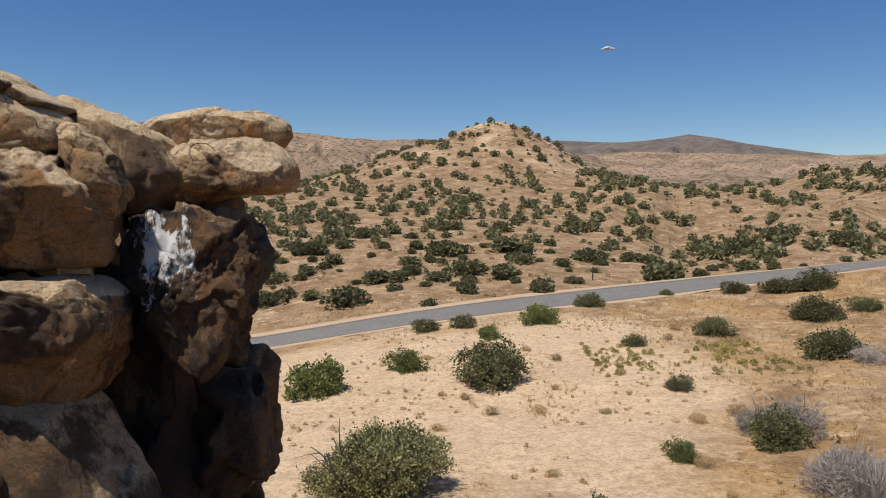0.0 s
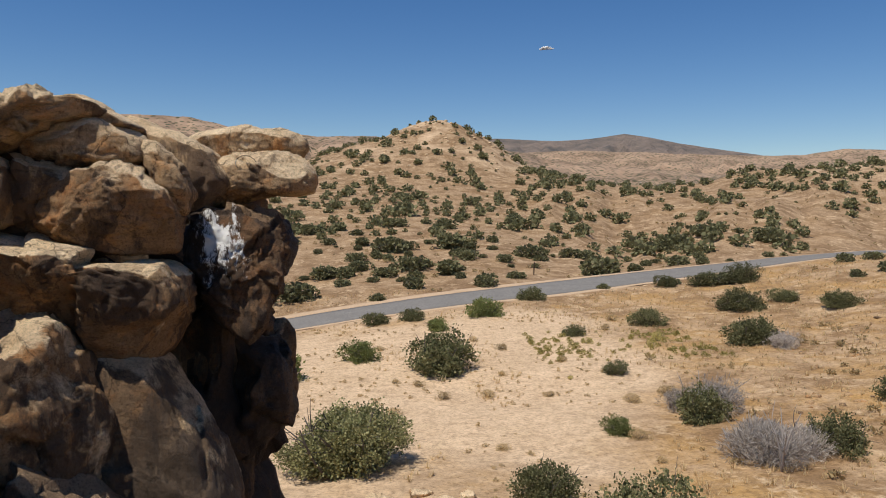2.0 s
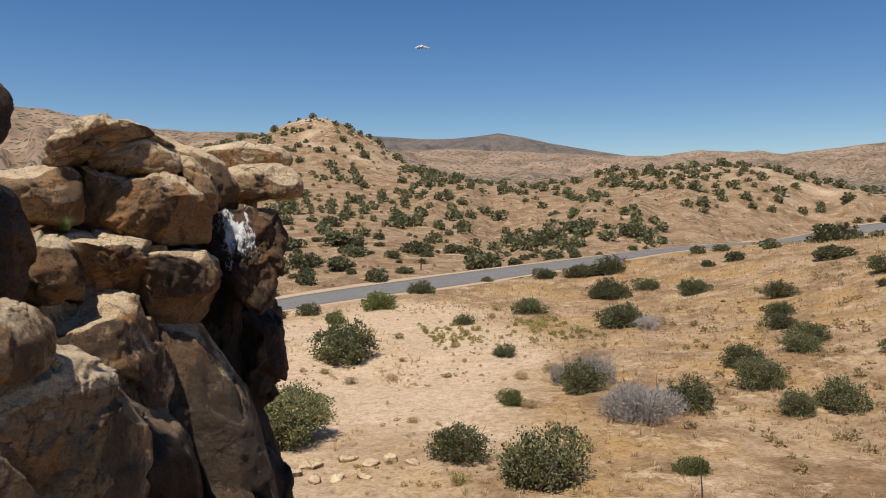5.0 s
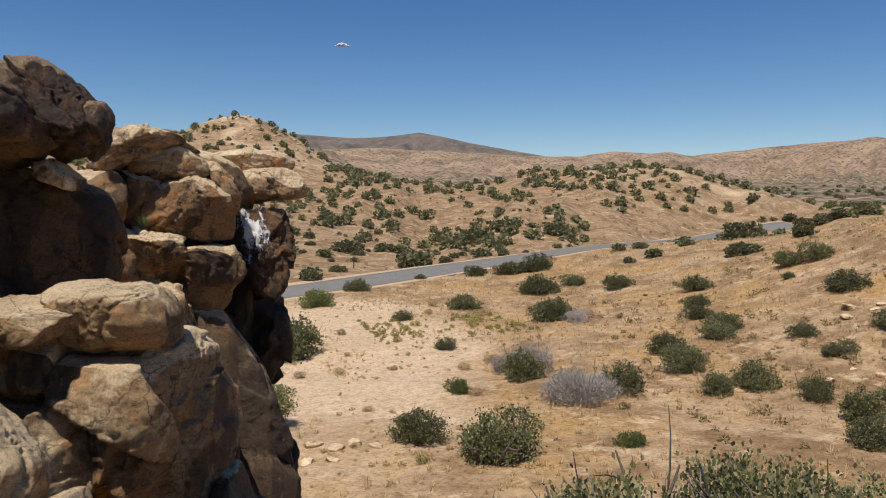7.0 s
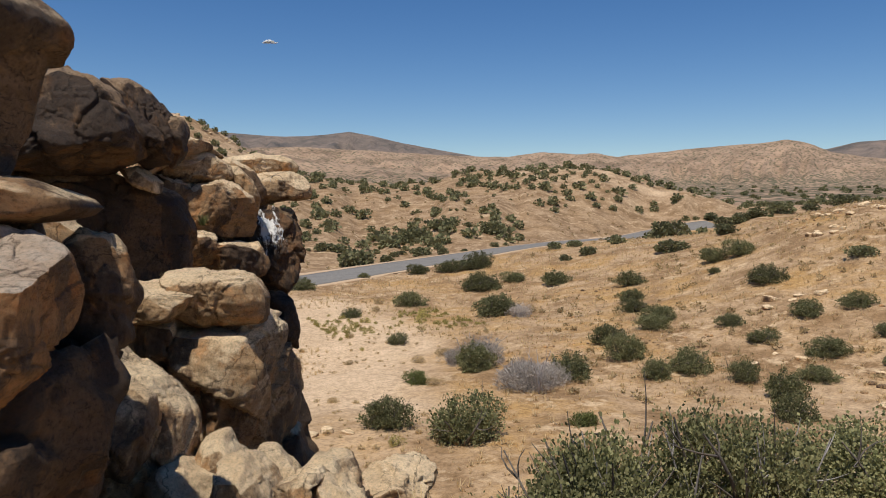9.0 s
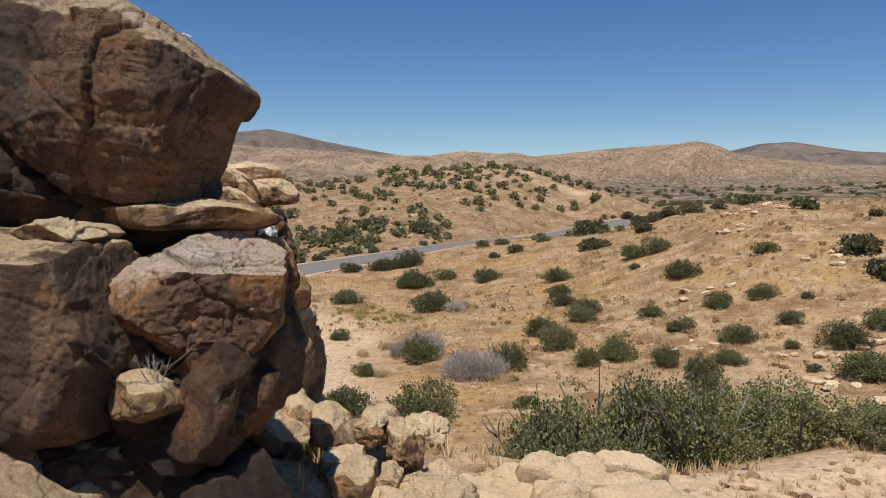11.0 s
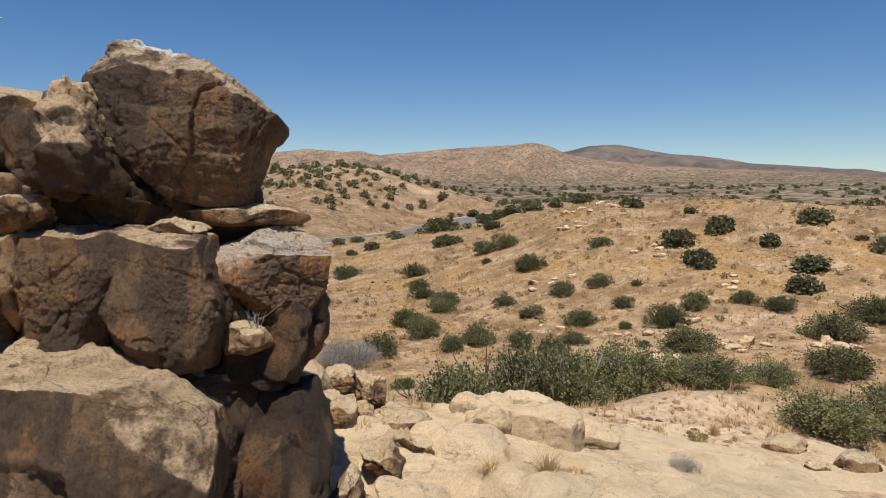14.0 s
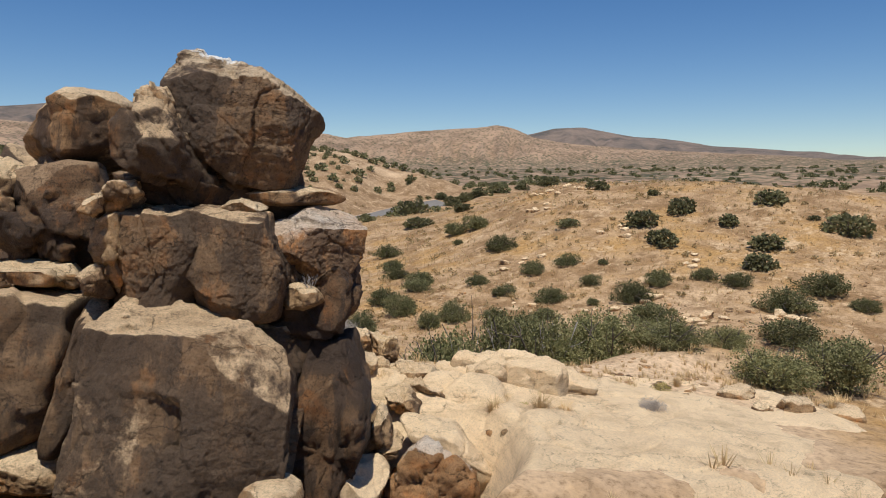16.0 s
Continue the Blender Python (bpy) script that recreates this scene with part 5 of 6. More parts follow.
# ---------------------------------------------------------------- shrubs
def crown_arrays(seed, leaves, leaf, lobes=7, tall=0.62, gap=0.25, thin=0.34, plump=1.0, sprays=0):
    """Leaves of a shrub one metre in radius: small folded blades over several uneven lobes."""
    rng = np.random.default_rng(seed)
    ang = rng.uniform(0, 2 * np.pi, lobes)
    off = rng.uniform(0.15, 0.62, lobes)
    c = np.stack([off * np.cos(ang), off * np.sin(ang), rng.uniform(0.3, 0.75, lobes) * tall], -1)
    rad = rng.uniform(0.28, 0.52, lobes) * plump
    c[0], rad[0] = (0, 0, 0.55 * tall), 0.55
    pick = rng.choice(lobes, leaves, p=rad ** 2 / (rad ** 2).sum())
    d = rng.normal(size=(leaves, 3))
    d /= np.linalg.norm(d, axis=1)[:, None]
    shell = rng.uniform(0, 1, leaves) ** 0.4
    p = c[pick] + d * (rad[pick] * (0.45 + 0.55 * shell))[:, None] * np.array([1, 1, 0.85])
    p = p + 0.10 * np.stack([value_noise(p * 5, seed + k) for k in range(3)], -1)
    if sprays:                              # leaves stand in sprays at the twig ends, with gaps between
        heads = rng.integers(0, leaves, sprays)
        which = rng.integers(0, sprays, leaves)
        p = p[heads][which] + rng.normal(size=(leaves, 3)) * 0.062
        d = d[heads][which]
    p[:, 2] = np.abs(p[:, 2] - 0.03) + 0.03
    keep = value_noise(p * 4.2, seed + 9) > -1 + 1.5 * gap
    p, d = p[keep], d[keep]
    k = len(p)
    along = d * 0.7 + rng.normal(size=(k, 3)) * 0.6 + np.array([0, 0, 0.35])
    along /= np.linalg.norm(along, axis=1)[:, None]
    side = np.cross(along, rng.normal(size=(k, 3)))
    side /= np.linalg.norm(side, axis=1)[:, None]
    ln = leaf * rng.uniform(0.6, 1.4, k)[:, None]
    v = np.stack([p, p + along * ln * 0.5 + side * ln * thin, p + along * ln, p + along * ln * 0.5 - side * ln * thin], 1).reshape(-1, 3)
    f = np.arange(4 * k).reshape(-1, 4)
    return v, f


def tube(path, r0, r1, sides=4):
    """A tapered twig along a path of points."""
    path = np.asarray(path, float)
    n = len(path)
    t = np.gradient(path, axis=0)
    t /= np.linalg.norm(t, axis=1)[:, None] + 1e-9
    s = np.cross(t, (0.3, 0.5, 0.81))
    s /= np.linalg.norm(s, axis=1)[:, None] + 1e-9
    b = np.cross(t, s)
    a = np.arange(sides) * 2 * np.pi / sides
    r = np.linspace(r0, r1, n)
    v = path[:, None] + r[:, None, None] * (np.cos(a)[None, :, None] * s[:, None] + np.sin(a)[None, :, None] * b[:, None])
    i, j = np.meshgrid(np.arange(n - 1), np.arange(sides), indexing="ij")
    f = np.stack([i * sides + j, i * sides + (j + 1) % sides, (i + 1) * sides + (j + 1) % sides, (i + 1) * sides + j], -1).reshape(-1, 4)
    return v.reshape(-1, 3), f


def joined(pieces):
    v, f, at = [], [], 0
    for pv, pf in pieces:
        v.append(pv)
        f.append(pf + at)
        at += len(pv)
    return np.vstack(v), np.vstack(f)


def limb_arrays(seed, limbs, tall=0.62, reach=0.85, twigs=3, thick=0.035):
    """A tapering trunk with limbs that fork into twigs, for a shrub one metre in radius."""
    rng = np.random.default_rng(seed)
    pieces = []
    for k in range(limbs):
        a = 2 * np.pi * (k + rng.uniform(-0.3, 0.3)) / limbs
        end = np.array([np.cos(a), np.sin(a), 0]) * reach * rng.uniform(0.45, 0.9) + (0, 0, tall * rng.uniform(0.7, 1.15))
        s = np.linspace(0, 1, 6)[:, None]
        bend = rng.normal(size=3) * 0.09
        path = s * end + np.sin(s * np.pi) * bend + (0, 0, -0.05)
        pieces.append(tube(path, thick, thick * 0.25))
        for _ in range(twigs):
            q = path[rng.integers(2, 5)]
            way = (end - q) * rng.uniform(0.3, 0.8) + rng.normal(size=3) * 0.2
            pieces.append(tube(q + np.linspace(0, 1, 4)[:, None] * way + np.sin(np.linspace(0, 3, 4))[:, None] * rng.normal(size=3) * 0.03, thick * 0.4, thick * 0.1, 3))
    return joined(pieces)


def shrub(seed, leaves, leaf, mat, label, group, limbs=6, wood=None, category="shrub", **shape):
    root = new("shrub")
    tall = shape.get("tall", 0.62)
    part("trunk", mesh_of("trunk", *limb_arrays(seed, limbs, tall), wood or BARK), root)
    if leaves:
        part("crown", mesh_of("crown", *crown_arrays(seed, leaves, leaf, **shape), mat, smooth=False), root)
    return tagged(root, label, category, group)


taken = []
models = []


def stand(model, x, y, radius, high=1.0, turn=None, sink=0.04):
    """A copy of a shrub model on the ground."""
    z = float(ground_z(x, y)[0]) - sink * radius
    a = random.uniform(0, 360) if turn is None else turn
    taken.append((x, y, radius))
    return copy_thing(model, pose(x, y, z, 0, 0, a) @ Matrix.Diagonal((radius, radius, radius * high, 1)))


def model(*args, **kw):
    ob = shrub(*args, **kw)
    models.append(ob)
    return ob


OAK = [model(40 + k, 7600, 0.050, LEAF, "dark green scrub oak on dry sandy ground", "scrub oaks", sprays=380, gap=0.1, thin=0.42) for k in range(4)]
NEAR_OAK = [model(60 + k, 12500, 0.038, LEAF_NEAR, "dense dark green scrub oak near the outcrop", "scrub oaks near the outcrop", limbs=9, lobes=20, tall=0.95, gap=0.15, plump=0.72, sprays=420, thin=0.42) for k in range(3)]
GREEN = [model(70 + k, 5000, 0.070, LEAF_GREEN, "bright green low spreading shrub on sand", "green shrubs", tall=0.5, sprays=220, gap=0.1) for k in range(2)]
BRUSH = [model(80 + k, 850, 0.15, LEAF_HAZED, "dark green round bush on the dry slope", "slope bushes", lobes=5, thin=0.5, gap=0.1) for k in range(4)]
GREY = [model(90 + k, 7500, 0.13, LEAF_GREY, "grey leafless brush with tangled dead twigs", "dead brush", limbs=22, wood=DEAD_WOOD, gap=0.5, lobes=11, thin=0.045) for k in range(2)]
GOLD = [model(100 + k, 2600, 0.075, LEAF_GOLD, "small dry golden cushion bush on the sand", "dry cushion bushes", lobes=5, tall=0.55, gap=0.1, thin=0.2) for k in range(2)]
YELLOW = [model(110 + k, 1300, 0.12, LEAF_YELLOW, "small yellow-green bush on pale ground", "yellow bushes", lobes=5, tall=0.7, thin=0.14) for k in range(2)]

TWIGS = [model(120 + k, 0, 0, LEAF_GREY, "bare dead branches standing out of the brush", "dead branches", limbs=4, wood=DEAD_WOOD, tall=1.5) for k in range(2)]

# places: x, y and radius in metres
WASH_OAKS = [(2.7, 39.5, 2.76), (12.1, 48, 1.00), (18.7, 51.3, 1.73), (11.4, 36.3, 0.84), (22.7, 42.9, 2.31), (27.3, 54.5, 2.15), (3.8, 18, 1.21), (5.2, 14.6, 1.58), (12, 27, 1.37), (14.8, 22, 1.26), (20.4, 26.4, 1.21), (19.1, 23, 1.26), (17.7, 19.4, 1.00), (27.9, 33, 1.26), (26.1, 29, 1.37)]
ROADSIDE_OAKS = [(-1.6, 56.5, 1.37), (1.4, 56.7, 1.47), (12.3, 64, 1.58), (20.2, 68, 0.79), (26.3, 67.3, 1.31), (29.8, 66, 2.15), (33, 66.5, 2.21), (27.9, 56, 1.73), (31.8, 55.6, 1.47), (32.8, 50.6, 1.84)]
BANK_OAKS = [(19.5, 18.9, 1.16), (22.4, 14.2, 1.05), (24.3, 27.5, 1.26), (30.6, 36.5, 1.37), (34.5, 41.5, 1.47), (41.2, 39, 1.47), (42.4, 37.2, 1.52), (37.6, 35.4, 0.63), (35.2, 28.3, 1.68), (26.7, 23.3, 1.00), (25.1, 19.8, 1.00), (29.9, 20.8, 1.21), (32.4, 19.8, 1.16), (25.4, 16.3, 1.21), (20.2, 16.5, 0.89), (19.5, 13.7, 1.10), (17.2, 11.2, 1.00), (33.2, 9.6, 1.00), (33.2, 7.8, 1.10), (31, 11.6, 1.21), (27.7, 11.5, 1.47), (24.4, 8.6, 1.68), (29.2, 15.9, 0.84), (26, 13.5, 0.55), (30.8, 3.6, 1.73), (35.1, 3.4, 1.78), (25.3, 1.7, 1.84), (33.7, 0.5, 1.16), (33.4, 17.4, 0.47), (23.5, 10.7, 0.47)]
BANK_OAKS_FAR = [(52.2, 29.9, 1.31), (51.1, 23.2, 0.84), (46.9, 18.1, 1.58), (42.5, 19.2, 1.63), (38.7, 15.6, 1.52), (45.2, 13.4, 1.16), (51.7, 12.8, 1.78), (49.3, 8.3, 0.58), (47.6, 5.5, 1.84), (41.4, 8.9, 1.63), (37, 7.9, 1.37), (40.4, 25.3, 1.10), (45.7, 49.1, 1.84), (52, 48.4, 1.47), (46.3, 70.8, 1.31), (48.9, 69.9, 1.16), (51.4, 64.8, 1.31), (43.7, 60.2, 1.37), (40.4, 60, 0.84), (58.1, 63.2, 2.62), (27, 68, 0.79), (31.4, 65.9, 1.58), (54.7, 69.3, 1.26)]
BEYOND_ROAD = [(-10, 72.6, 2.62), (-16.6, 87, 1.58), (-7.8, 81.6, 1.94), (-1.5, 68.3, 0.95), (2.1, 83.2, 2.31), (1.9, 73, 1.47), (6.1, 79.5, 2.21), (9.3, 71.8, 1.78), (-4.5, 89.8, 1.63), (-18.2, 97.5, 2.47), (-14.1, 92.2, 1.68), (25.8, 95.6, 1.78), (23.5, 82, 2.84), (18.1, 94.2, 2.31), (27.5, 80.8, 1.26), (34.7, 86, 2.05), (41.2, 103.3, 3.10), (46.3, 103, 2.26), (36.2, 82.4, 1.16), (50.5, 102.7, 1.16), (52, 97.8, 2.62), (-12.1, 109.4, 1.99), (-8.1, 112.8, 1.78), (-5, 107.5, 1.31), (-8.8, 100.7, 1.16), (-0.5, 94.6, 2.47), (7.8, 97.5, 2.73), (14.3, 103.5, 1.31), (13.6, 87.7, 1.16), (13.2, 77.7, 1.21), (21, 124, 2.52), (8.1, 116.2, 2.10), (0.8, 116.9, 1.84)]
PLAIN_OAKS = [(113.5, 108.5, 2.31), (113.6, 112, 2.10), (115.5, 105.5, 2.62), (110.5, 106, 1.68), (127, 106, 3.15), (118.7, 104.4, 3.15), (136, 106, 2.21), (147, 105, 3.68)]
for k, (x, y, r) in enumerate(WASH_OAKS + ROADSIDE_OAKS + BANK_OAKS):
    stand(OAK[k % 4], x, y, r * 1.06, random.uniform(1.0, 1.2) if y < 30 and x < 22 else random.uniform(0.68, 0.95))
for k, (x, y, r) in enumerate(BANK_OAKS_FAR + BEYOND_ROAD + PLAIN_OAKS):
    stand(BRUSH[k % 4], x, y, r * 1.06, random.uniform(0.68, 0.95))
for k, (x, y, r, h) in enumerate([(-2.2, 21.8, 2.3, 1), (-1.5, 22.4, 2.1, 0.95), (-3, 22.3, 1.8, 0.8), (-0.7, 0.8, 1.25, 1), (0.3, 1.3, 1.5, 1.25), (1.3, 1.6, 1.6, 1.45), (2.1, 0.9, 1.3, 1.1), (2.8, 0.5, 1.5, 1.3), (3.5, -0.2, 1.1, 0.85), (4.3, -0.8, 1.35, 1), (5.2, -1.7, 0.9, 0.8), (4.7, -2.6, 1.1, 0.7), (4.1, -5.3, 1.2, 0.75), (5.4, -6.4, 1.25, 0.95), (6.8, -3.1, 0.8, 0.8)]):
    stand(NEAR_OAK[k % 3], x, y, r, h)
for k, (x, y, r) in enumerate([(-6.8, 38.5, 2.42), (7.3, 56.2, 1.84), (2.9, 51.3, 1.26), (-2.3, 42.6, 1.52), (10, 14.2, 0.68), (8.2, 25.6, 0.84)]):
    stand(GREEN[k % 2], x, y, r)
for k, (x, y, r) in enumerate([(-1.6, -5.45, 0.26), (11.8, 21.6, 1.73), (13.3, 28.4, 1.58), (13.6, 21.8, 1.26), (12.2, 29.2, 1.16), (12.6, 23.2, 1.16), (23.2, 40.8, 1.16)]):
    stand(GREY[k % 2], x, y, r)
for k, (x, y, r) in enumerate([(2, 33.6, 0.47), (4.3, 33.9, 0.47), (-0.4, 31, 0.42), (7.2, 33.2, 0.37), (0.9, 36.5, 0.42), (-0.3, 37, 0.32), (5.5, 37.5, 0.32), (9.5, 40, 0.42), (6.5, 44, 0.53), (15, 50, 0.53), (8.8, 24.8, 0.53), (-1.2, 45, 0.42), (16.5, 53.5, 0.68), (5, 47, 0.42), (3.5, 24.2, 0.32), (8.5, 21.8, 0.26), (12.6, 31.8, 0.63), (10.6, 31, 0.53)]):
    stand(GOLD[k % 2], x, y, r)
for k, (x, y, r) in enumerate([(0.48, -4.56, 0.24), (3.1, -6.8, 0.21), (-3.75, -4.5, 0.16), (12.3, 45, 0.47), (8.9, 36, 0.26), (15.9, 43, 0.63), (17, 45, 0.73), (3.1, 15.6, 0.42)]):
    stand(YELLOW[k % 2], x, y, r)

for k, (x, y, r, h) in enumerate([(1.2, 1.3, 1.1, 1.3), (2.2, 0.8, 1.0, 1.25), (3.3, 0.1, 1.0, 1.1), (11.8, 20.2, 1.3, 1.0), (12.2, 28.2, 1.2, 1.0)]):
    stand(TWIGS[k % 2], x, y, r, h)

# the hillside across the road and the knoll: bushes at random, thinner towards the crest
rng = np.random.default_rng(77)
placed = np.array([t[:2] for t in taken])
slope = []
while len(slope) < 2150:
    a, d = rng.uniform(-36, 62), math.sqrt(rng.uniform(82 ** 2, 300 ** 2))
    x, y = -6 + d * math.sin(radians(a)), -6 + d * math.cos(radians(a))
    if a > 15 and d > 218:
        continue
    if y < float(road_line(np.array([x]))[0]) + 5 + 8 * (x > 60):
        continue
    if value_noise(np.array([[x * 0.045, y * 0.045, 0.0]]), 3)[0] < rng.uniform(-1.3, 0.2):
        continue
    if float(hill_z(np.array([x]), np.array([y]))[0]) > 19 and rng.uniform() < 0.5:
        continue
    if np.hypot(placed[:, 0] - x, placed[:, 1] - y).min() < 1.9:
        continue
    placed = np.vstack([placed, (x, y)])
    slope.append((d, x, y, rng.choice((0.5, 0.8, 1.1, 1.4, 1.7)) * rng.uniform(0.8, 1.2)))
slope.sort()
for k, (d, x, y, r) in enumerate(slope[:120]):
    stand(BRUSH[k % 4], x, y, r, rng.uniform(0.65, 0.95), turn=rng.uniform(0, 360))


def scatter(name, label, category, mat, places, maker, kind="stuff", smooth=False):
    """Many small copies in one mesh: maker(k) gives vertices and faces of one of radius 1."""
    kinds = [maker(k) for k in range(4)]
    pieces = []
    xs, ys = np.array([p[0] for p in places]), np.array([p[1] for p in places])
    zs = ground_z(xs, ys)
    for k, ((x, y, r), z) in enumerate(zip(places, zs)):
        v, f = kinds[k % 4]
        a = k * 2.4
        c, s = math.cos(a), math.sin(a)
        w = np.stack([v[:, 0] * c - v[:, 1] * s, v[:, 0] * s + v[:, 1] * c, v[:, 2]], -1) * r + (x, y, z - 0.02 * r)
        pieces.append((w, f))
    return tagged(new(name, mesh_of(name, *joined(pieces), mat, smooth)), label, category, kind=kind)


scatter("far_brush", "dark green bushes dotting the far hillside", "bushes", LEAF_HAZED, [(x, y, r) for _, x, y, r in slope[120:]], lambda k: crown_arrays(130 + k, 100, 0.34, lobes=4, gap=0.05, thin=0.5))


def tuft(k):
    """A tuft of dead grass blades."""
    g = np.random.default_rng(200 + k)
    n = 11
    a, lean = g.uniform(0, 2 * np.pi, n), g.uniform(0.1, 0.8, n)
    base = np.stack([np.cos(a), np.sin(a), 0 * a], -1) * g.uniform(0, 0.35, n)[:, None]
    tip = base + np.stack([np.cos(a) * lean, np.sin(a) * lean, g.uniform(0.6, 1.1, n)], -1)
    side = np.stack([-np.sin(a), np.cos(a), 0 * a], -1) * 0.06
    v = np.stack([base - side, base + side, tip + side * 0.15, tip - side * 0.15], 1).reshape(-1, 3)
    return v, np.arange(4 * n).reshape(-1, 4)


def wild(count, x0, x1, y0, y1, seed, test, lo, hi):
    g = np.random.default_rng(seed)
    out = []
    while len(out) < count:
        x, y = g.uniform(x0, x1, 4000), g.uniform(y0, y1, 4000)
        d = zone_dry(x, y) + 0.5 * value_noise(flat3(x, y, 0.22), seed)
        off = np.abs(y - road_line(x))
        ok = test(d, x, y) & (off > 5)
        out += [(px, py, g.uniform(lo, hi)) for px, py in zip(x[ok], y[ok])]
    return out[:count]


scatter("dry_grass", "tan dead grass tufts over the dry soil", "grass", GRASS, wild(11000, -15, 60, -9, 72, 5, lambda d, x, y: (d > 0.42), 0.10, 0.27), tuft)
g1 = np.random.default_rng(12)
crest = []
for _ in range(600):
    k = g1.uniform(-5.5, 6.5)
    crest.append((k, -3.0 - 0.33 * (k + 1) + g1.normal() * 0.6 + 0.5 * math.sin(k * 1.3) * 0.4, g1.uniform(0.05, 0.15)))
scatter("crest_grass", "tan dead grass along the edge of the bedrock", "grass", GRASS, crest, tuft)
scatter("sparse_weeds", "sparse dry weeds dotting the sandy wash", "weeds", LEAF_GOLD, wild(620, -12, 26, 14, 58, 6, lambda d, x, y: (d < 0.75) & (value_noise(flat3(x, y, 0.3), 71) > -0.1), 0.05, 0.17), lambda k: crown_arrays(150 + k, 70, 0.5, lobes=4, thin=0.2))
scatter("yellow_weeds", "yellow-green weeds in the sandy wash", "weeds", LEAF_YELLOW, [(14 + 5.0 * math.sin(k * 1.7) + 2.5 * math.sin(k * 5.1), 44 + 3.4 * math.cos(k * 2.3) + 1.6 * math.cos(k * 7.7), 0.14 + 0.10 * (k % 5) / 4) for k in range(170)], lambda k: crown_arrays(160 + k, 80, 0.5, lobes=4, thin=0.2))


def bank_or_slope(count, seed, lo, hi):
    """Places for small brush over the bank and the slope across the road."""
    return wild(count, -40, 62, 2, 46, seed, lambda d, x, y: (d > 0.5) & (x > 12) | (d > 0.95), lo, hi) + wild(count, -45, 110, 68, 150, seed + 1, lambda d, x, y: d > 0.5, lo, hi * 1.2)


g0 = np.random.default_rng(91)
plain_places = []
for _ in range(620):
    a, d = radians(g0.uniform(41, 84)), 110 * math.exp(g0.uniform(0, 1.8) ** 1.0)
    plain_places.append((-6 + d * math.sin(a), -6 + d * math.cos(a), g0.uniform(0.45, 1.1) * (1 + d / 600)))
scatter("plain_brush", "dark green brush scattered over the open plain", "bushes", LEAF, plain_places, lambda k: crown_arrays(180 + k, 85, 0.48, lobes=5, tall=0.5))
scatter("low_brush", "low olive and tan brush over the dry slopes", "brush", LEAF_LOW, bank_or_slope(700, 15, 0.10, 0.34), lambda k: crown_arrays(170 + k, 46, 0.55, lobes=4, thin=0.25))


def stone(k):
    g = np.random.default_rng(300 + k)
    u, f = SPHERE[2]
    v = u * (1 + 0.22 * fbm(u * 1.3 + k * 7, 3, k))[:, None] * g.uniform(0.6, 1.1, 3)
    for _ in range(5):
        n = g.normal(size=3)
        n /= np.linalg.norm(n)
        v = v - n * np.maximum(v @ n - 0.62, 0)[:, None] * 0.9
    return v * (1, 1, 0.7), f


def stones(name, label, places, mat):
    return scatter(name, label, "stones", mat, places, stone, smooth=True)


stones("bank_stones", "pale broken stones strewn over the bank", wild(420, 14, 60, 0, 45, 8, lambda d, x, y: value_noise(flat3(x, y, 0.16), 44) > 0.25, 0.06, 0.26), SANDSTONE)
g2 = np.random.default_rng(33)
stones("hill_stones", "pale broken rock showing through the hill slopes", [(15.5 + g2.normal() * 24, 226 + g2.normal() * 15, g2.uniform(0.15, 0.7)) for _ in range(330)], PALE)
stones("outcrop_rubble", "tan rubble and pebbles below the outcrop", wild(260, -6, 3, -5, 3, 9, lambda d, x, y: x + 0.5 * y > -7.5, 0.03, 0.12), SANDSTONE)

def stand_at(model, x, y, z, radius, high=1.0, turn=0):
    return copy_thing(model, pose(x, y, z, 0, 0, turn) @ Matrix.Diagonal((radius, radius, radius * high, 1)))


def grass_clump(seed, label, group, mat, blades=150):
    """A clump of bent grass blades, one metre high."""
    g = np.random.default_rng(seed)
    pieces = []
    for _ in range(blades):
        a, lean, tall = g.uniform(0, 2 * np.pi), g.uniform(0.05, 0.75), g.uniform(0.5, 1.05)
        way = np.array([math.cos(a), math.sin(a), 0.0])
        side = np.array([-way[1], way[0], 0.0]) * 0.011
        base = way * g.uniform(0, 0.22)
        mid = base + way * lean * 0.35 + (0, 0, tall * 0.6)
        tip = base + way * lean + (0, 0, tall * g.uniform(0.75, 1.0))
        pieces.append((np.array([base - side, base + side, mid + side * 0.7, mid - side * 0.7, tip + side * 0.1, tip - side * 0.1]), np.array([[0, 1, 2, 3], [3, 2, 4, 5]])))
    ob = new("grass_tuft", mesh_of("grass_tuft", *joined(pieces), mat, False))
    return tagged(ob, label, "grass tuft", group)


TUFT = grass_clump(501, "dry straw-coloured grass tuft among rocks", "grass tufts", GRASS)
SPROUT = grass_clump(502, "green grass tuft on a sandstone ledge", "green tufts", LEAF_GREEN, 130)
models.append(TUFT)
models.append(SPROUT)
for k, (x, y, r) in enumerate([(-9.95, -4.3, 0.5), (-10.15, -4.0, 0.6), (-10.3, -3.4, 0.5), (-10.2, -2.9, 0.6), (-9.6, -4.6, 0.35), (-3.8, -4.15, 0.3), (-4.2, -3.8, 0.4), (-4.3, -4.4, 0.35), (-3.7, -4.8, 0.45), (-3.4, -5.0, 0.35), (-4.6, -3.3, 0.4), (3.2, -6.9, 0.4), (-4.9, -2.6, 0.4), (-3.9, -2.4, 0.35), (1.4, -4.4, 0.3), (2.4, -7.0, 0.35)]):
    stand_at(TUFT, x, y, float(ground_z(x, y)[0]) - 0.02, r, 1.0, 53 * k)
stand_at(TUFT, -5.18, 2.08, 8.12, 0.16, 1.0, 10)
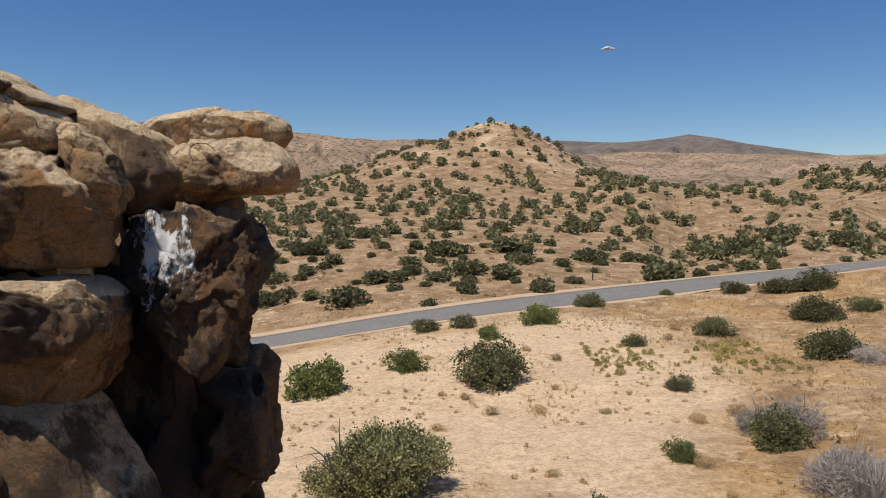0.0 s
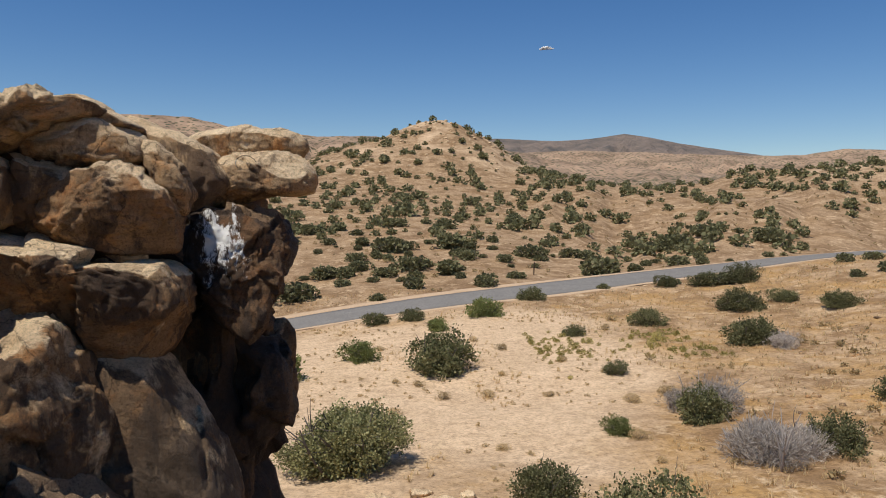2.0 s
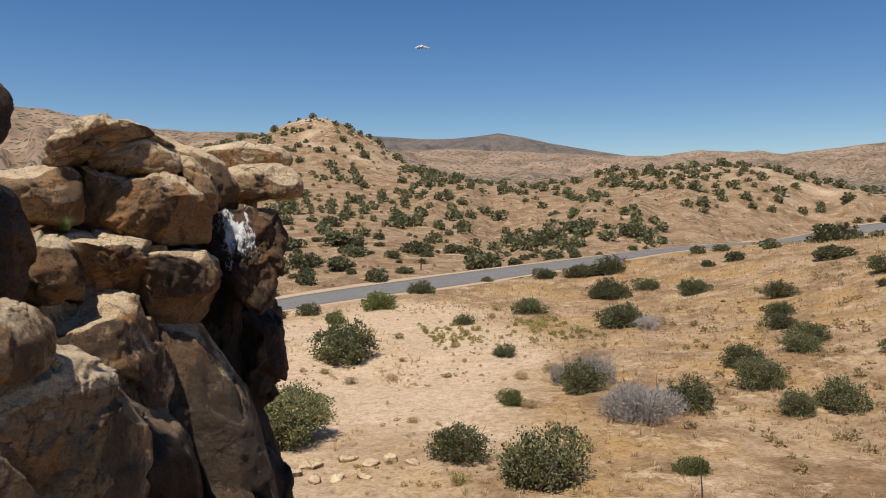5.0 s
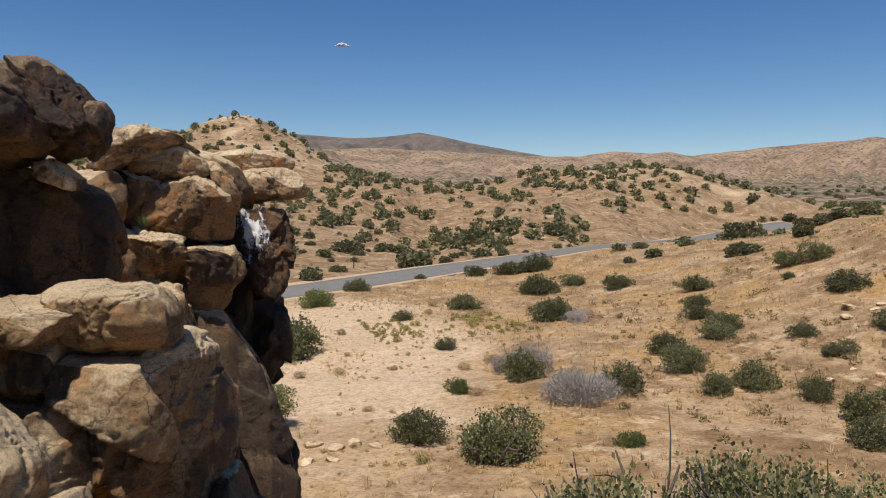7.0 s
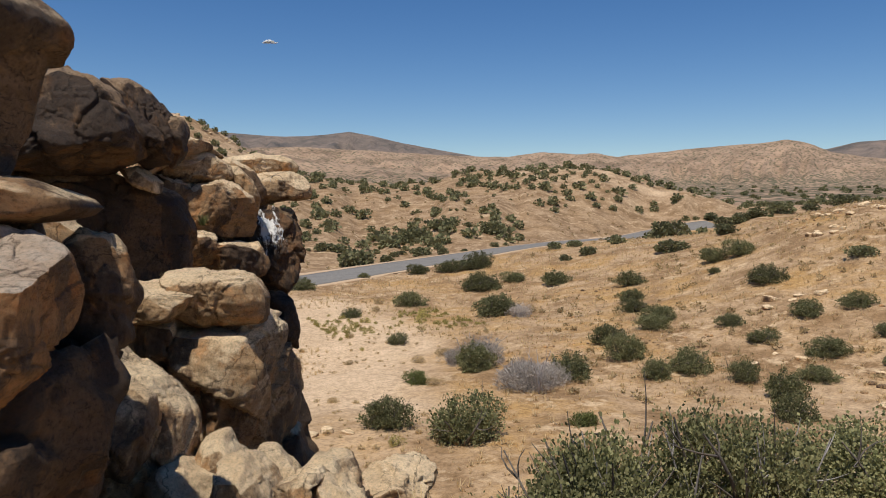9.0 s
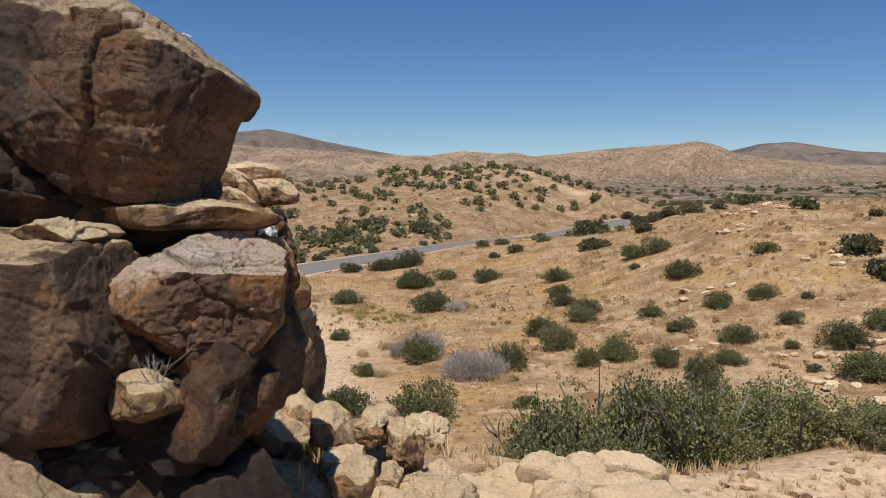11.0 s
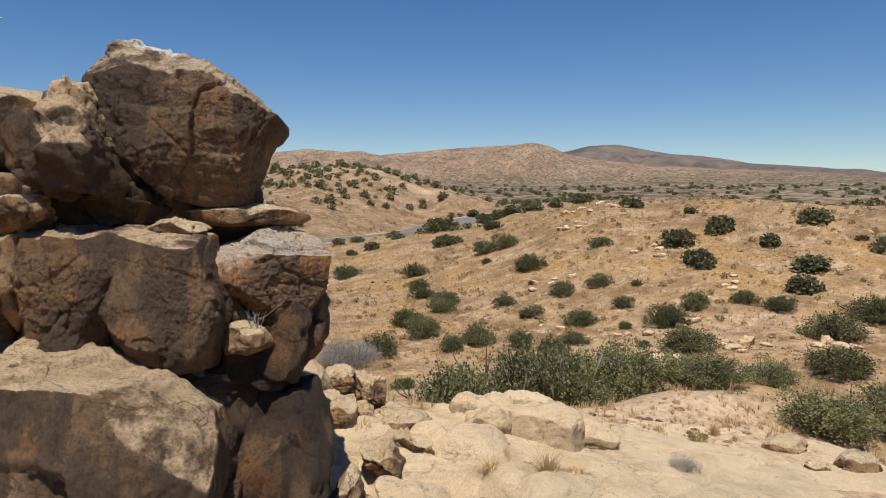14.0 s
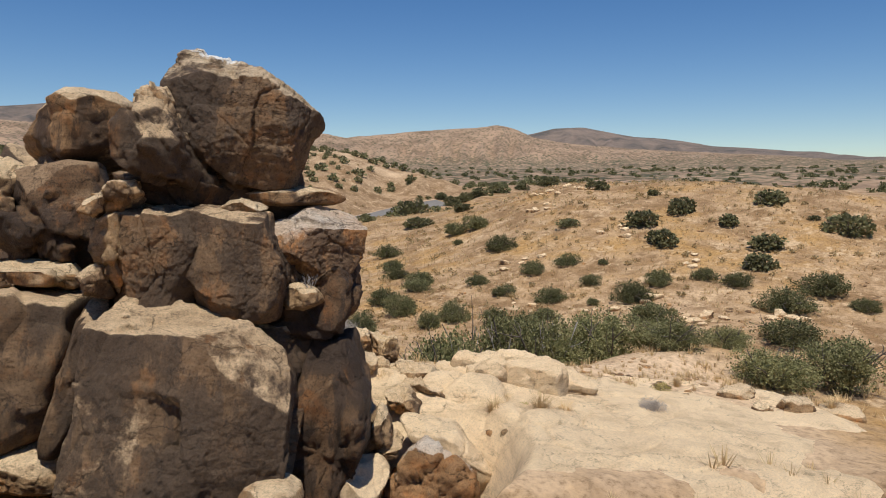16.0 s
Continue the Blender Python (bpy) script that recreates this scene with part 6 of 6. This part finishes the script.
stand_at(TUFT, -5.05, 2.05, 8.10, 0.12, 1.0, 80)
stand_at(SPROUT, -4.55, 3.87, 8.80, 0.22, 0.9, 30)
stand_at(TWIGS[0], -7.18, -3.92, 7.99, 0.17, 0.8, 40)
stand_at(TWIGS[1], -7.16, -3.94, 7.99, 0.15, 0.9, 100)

g3 = np.random.default_rng(4)
bank_rocks = [(1.8, -5.45, 0.4), (1.7, -6.6, 0.38), (2.45, -7.15, 0.45), (2.9, -6.2, 0.25), (0.9, -6.3, 0.2)] + [(0.27, 19.12, 0.34), (0.91, 18.34, 0.29), (1.56, 18.57, 0.33), (2.2, 18.05, 0.28), (-1.0, 18.66, 0.37), (-1.61, 17.9, 0.32), (-0.3, 17.26, 0.35), (-0.96, 17.2, 0.27), (0.51, 17.1, 0.23)]
for cx, cy, count, big in ((20.8, 5.9, 5, 0.55), (25.9, 12.4, 5, 0.55), (26.2, 6.7, 5, 0.55), (22, 9, 8, 0.5), (52, 35, 6, 0.7), (46, 32, 6, 0.6), (51.5, 31.6, 5, 0.7), (24, 16, 5, 0.4), (33, 24, 5, 0.5), (29, 3, 6, 0.5), (40, 20, 6, 0.5), (36, 12, 5, 0.45)):
    for _ in range(count):
        bank_rocks.append((cx + g3.normal() * 1.1, cy + g3.normal() * 0.9, g3.uniform(0.35, 1) * big))
for k, (x, y, r) in enumerate(bank_rocks):
    z = float(ground_z(x, y)[0])
    boulder("pale weathered boulder on the dry bank", ("round", "block")[k % 2], (SANDSTONE, PALE)[k % 4 == 3], (x, y, z + 0.02 * r), (r, r * 0.75, r * (0.5, 0.62, 0.4)[k % 3]), 37 * k, 0, 900 + k, level=4, group="bank boulders")


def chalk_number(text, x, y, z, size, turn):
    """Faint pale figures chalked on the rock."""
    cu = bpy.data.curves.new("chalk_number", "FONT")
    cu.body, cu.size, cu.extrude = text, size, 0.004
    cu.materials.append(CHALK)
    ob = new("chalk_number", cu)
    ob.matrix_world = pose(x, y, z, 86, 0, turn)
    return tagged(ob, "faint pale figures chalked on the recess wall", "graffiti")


CHALK = plain_material("faint_chalk", (0.30, 0.26, 0.23), (0.20, 0.17, 0.145), 14, 0.95, 0.1)
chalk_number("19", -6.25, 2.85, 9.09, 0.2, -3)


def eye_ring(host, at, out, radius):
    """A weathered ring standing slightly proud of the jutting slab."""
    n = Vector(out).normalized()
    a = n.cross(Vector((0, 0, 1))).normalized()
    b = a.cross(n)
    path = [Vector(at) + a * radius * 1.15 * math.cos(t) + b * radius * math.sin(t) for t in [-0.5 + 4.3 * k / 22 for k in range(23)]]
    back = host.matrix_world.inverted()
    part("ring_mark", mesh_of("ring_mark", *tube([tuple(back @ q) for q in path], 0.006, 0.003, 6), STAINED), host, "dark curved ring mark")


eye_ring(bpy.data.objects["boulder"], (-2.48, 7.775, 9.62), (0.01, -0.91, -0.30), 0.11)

for m in models:
    for o in list(m.children_recursive) + [m]:
        bpy.data.objects.remove(o)


# ---------------------------------------------------------------- small things
def post(x, y, high, lean=0):
    """A rough weathered wooden post, split at its top."""
    bm = bmesh.new()
    rings = []
    for k in range(9):
        s = k / 8
        r = 0.075 * (1 - 0.15 * s)
        rings.append([bm.verts.new((math.cos(a) * r * (1 + 0.12 * math.sin(3 * a + 4 * s)), math.sin(a) * r, s * high)) for a in [i * math.pi / 4 for i in range(8)]])
    for lo, up in zip(rings, rings[1:]):
        for i in range(8):
            bm.faces.new((lo[i], lo[(i + 1) % 8], up[(i + 1) % 8], up[i]))
    tip = bm.verts.new((0.02, 0, high + 0.04))
    for i in range(8):
        bm.faces.new((rings[-1][i], rings[-1][(i + 1) % 8], tip))
    me = bpy.data.meshes.new("fence_post")
    bm.to_mesh(me)
    bm.free()
    me.materials.append(POST_WOOD)
    ob = new("fence_post", me)
    ob.matrix_world = pose(x, y, float(ground_z(x, y)[0]) - 0.05, lean, 0, 20)
    return tagged(ob, "dark weathered wooden post standing in dry grass", "post")


post(15.9, 81.0, 1.5, 2)


def cloud():
    u, f = SPHERE[4]
    pieces = []
    for k, (dx, dz, r) in enumerate(((-21, -2, 4), (-15, 0, 5), (-10, 3, 6), (-4, 1, 6), (2, 5, 6), (7, 2, 7), (13, 4, 4), (16, 0, 5), (22, -1, 4), (29, 1, 2))):
        v = u * (1 + 0.45 * fbm(u * 2.1 + k * 5, 4, k))[:, None] * np.array([r * 1.3, r, r * 0.75]) + (dx, 0, dz)
        pieces.append((v, f))
    ob = new("cloud", mesh_of("cloud", *joined(pieces), CLOUD))
    ob.matrix_world = pose(620, 2900, 640, 0, 0, -12)
    return tagged(ob, "small white wispy cloud in clear sky", "cloud", kind="structure")


cloud()
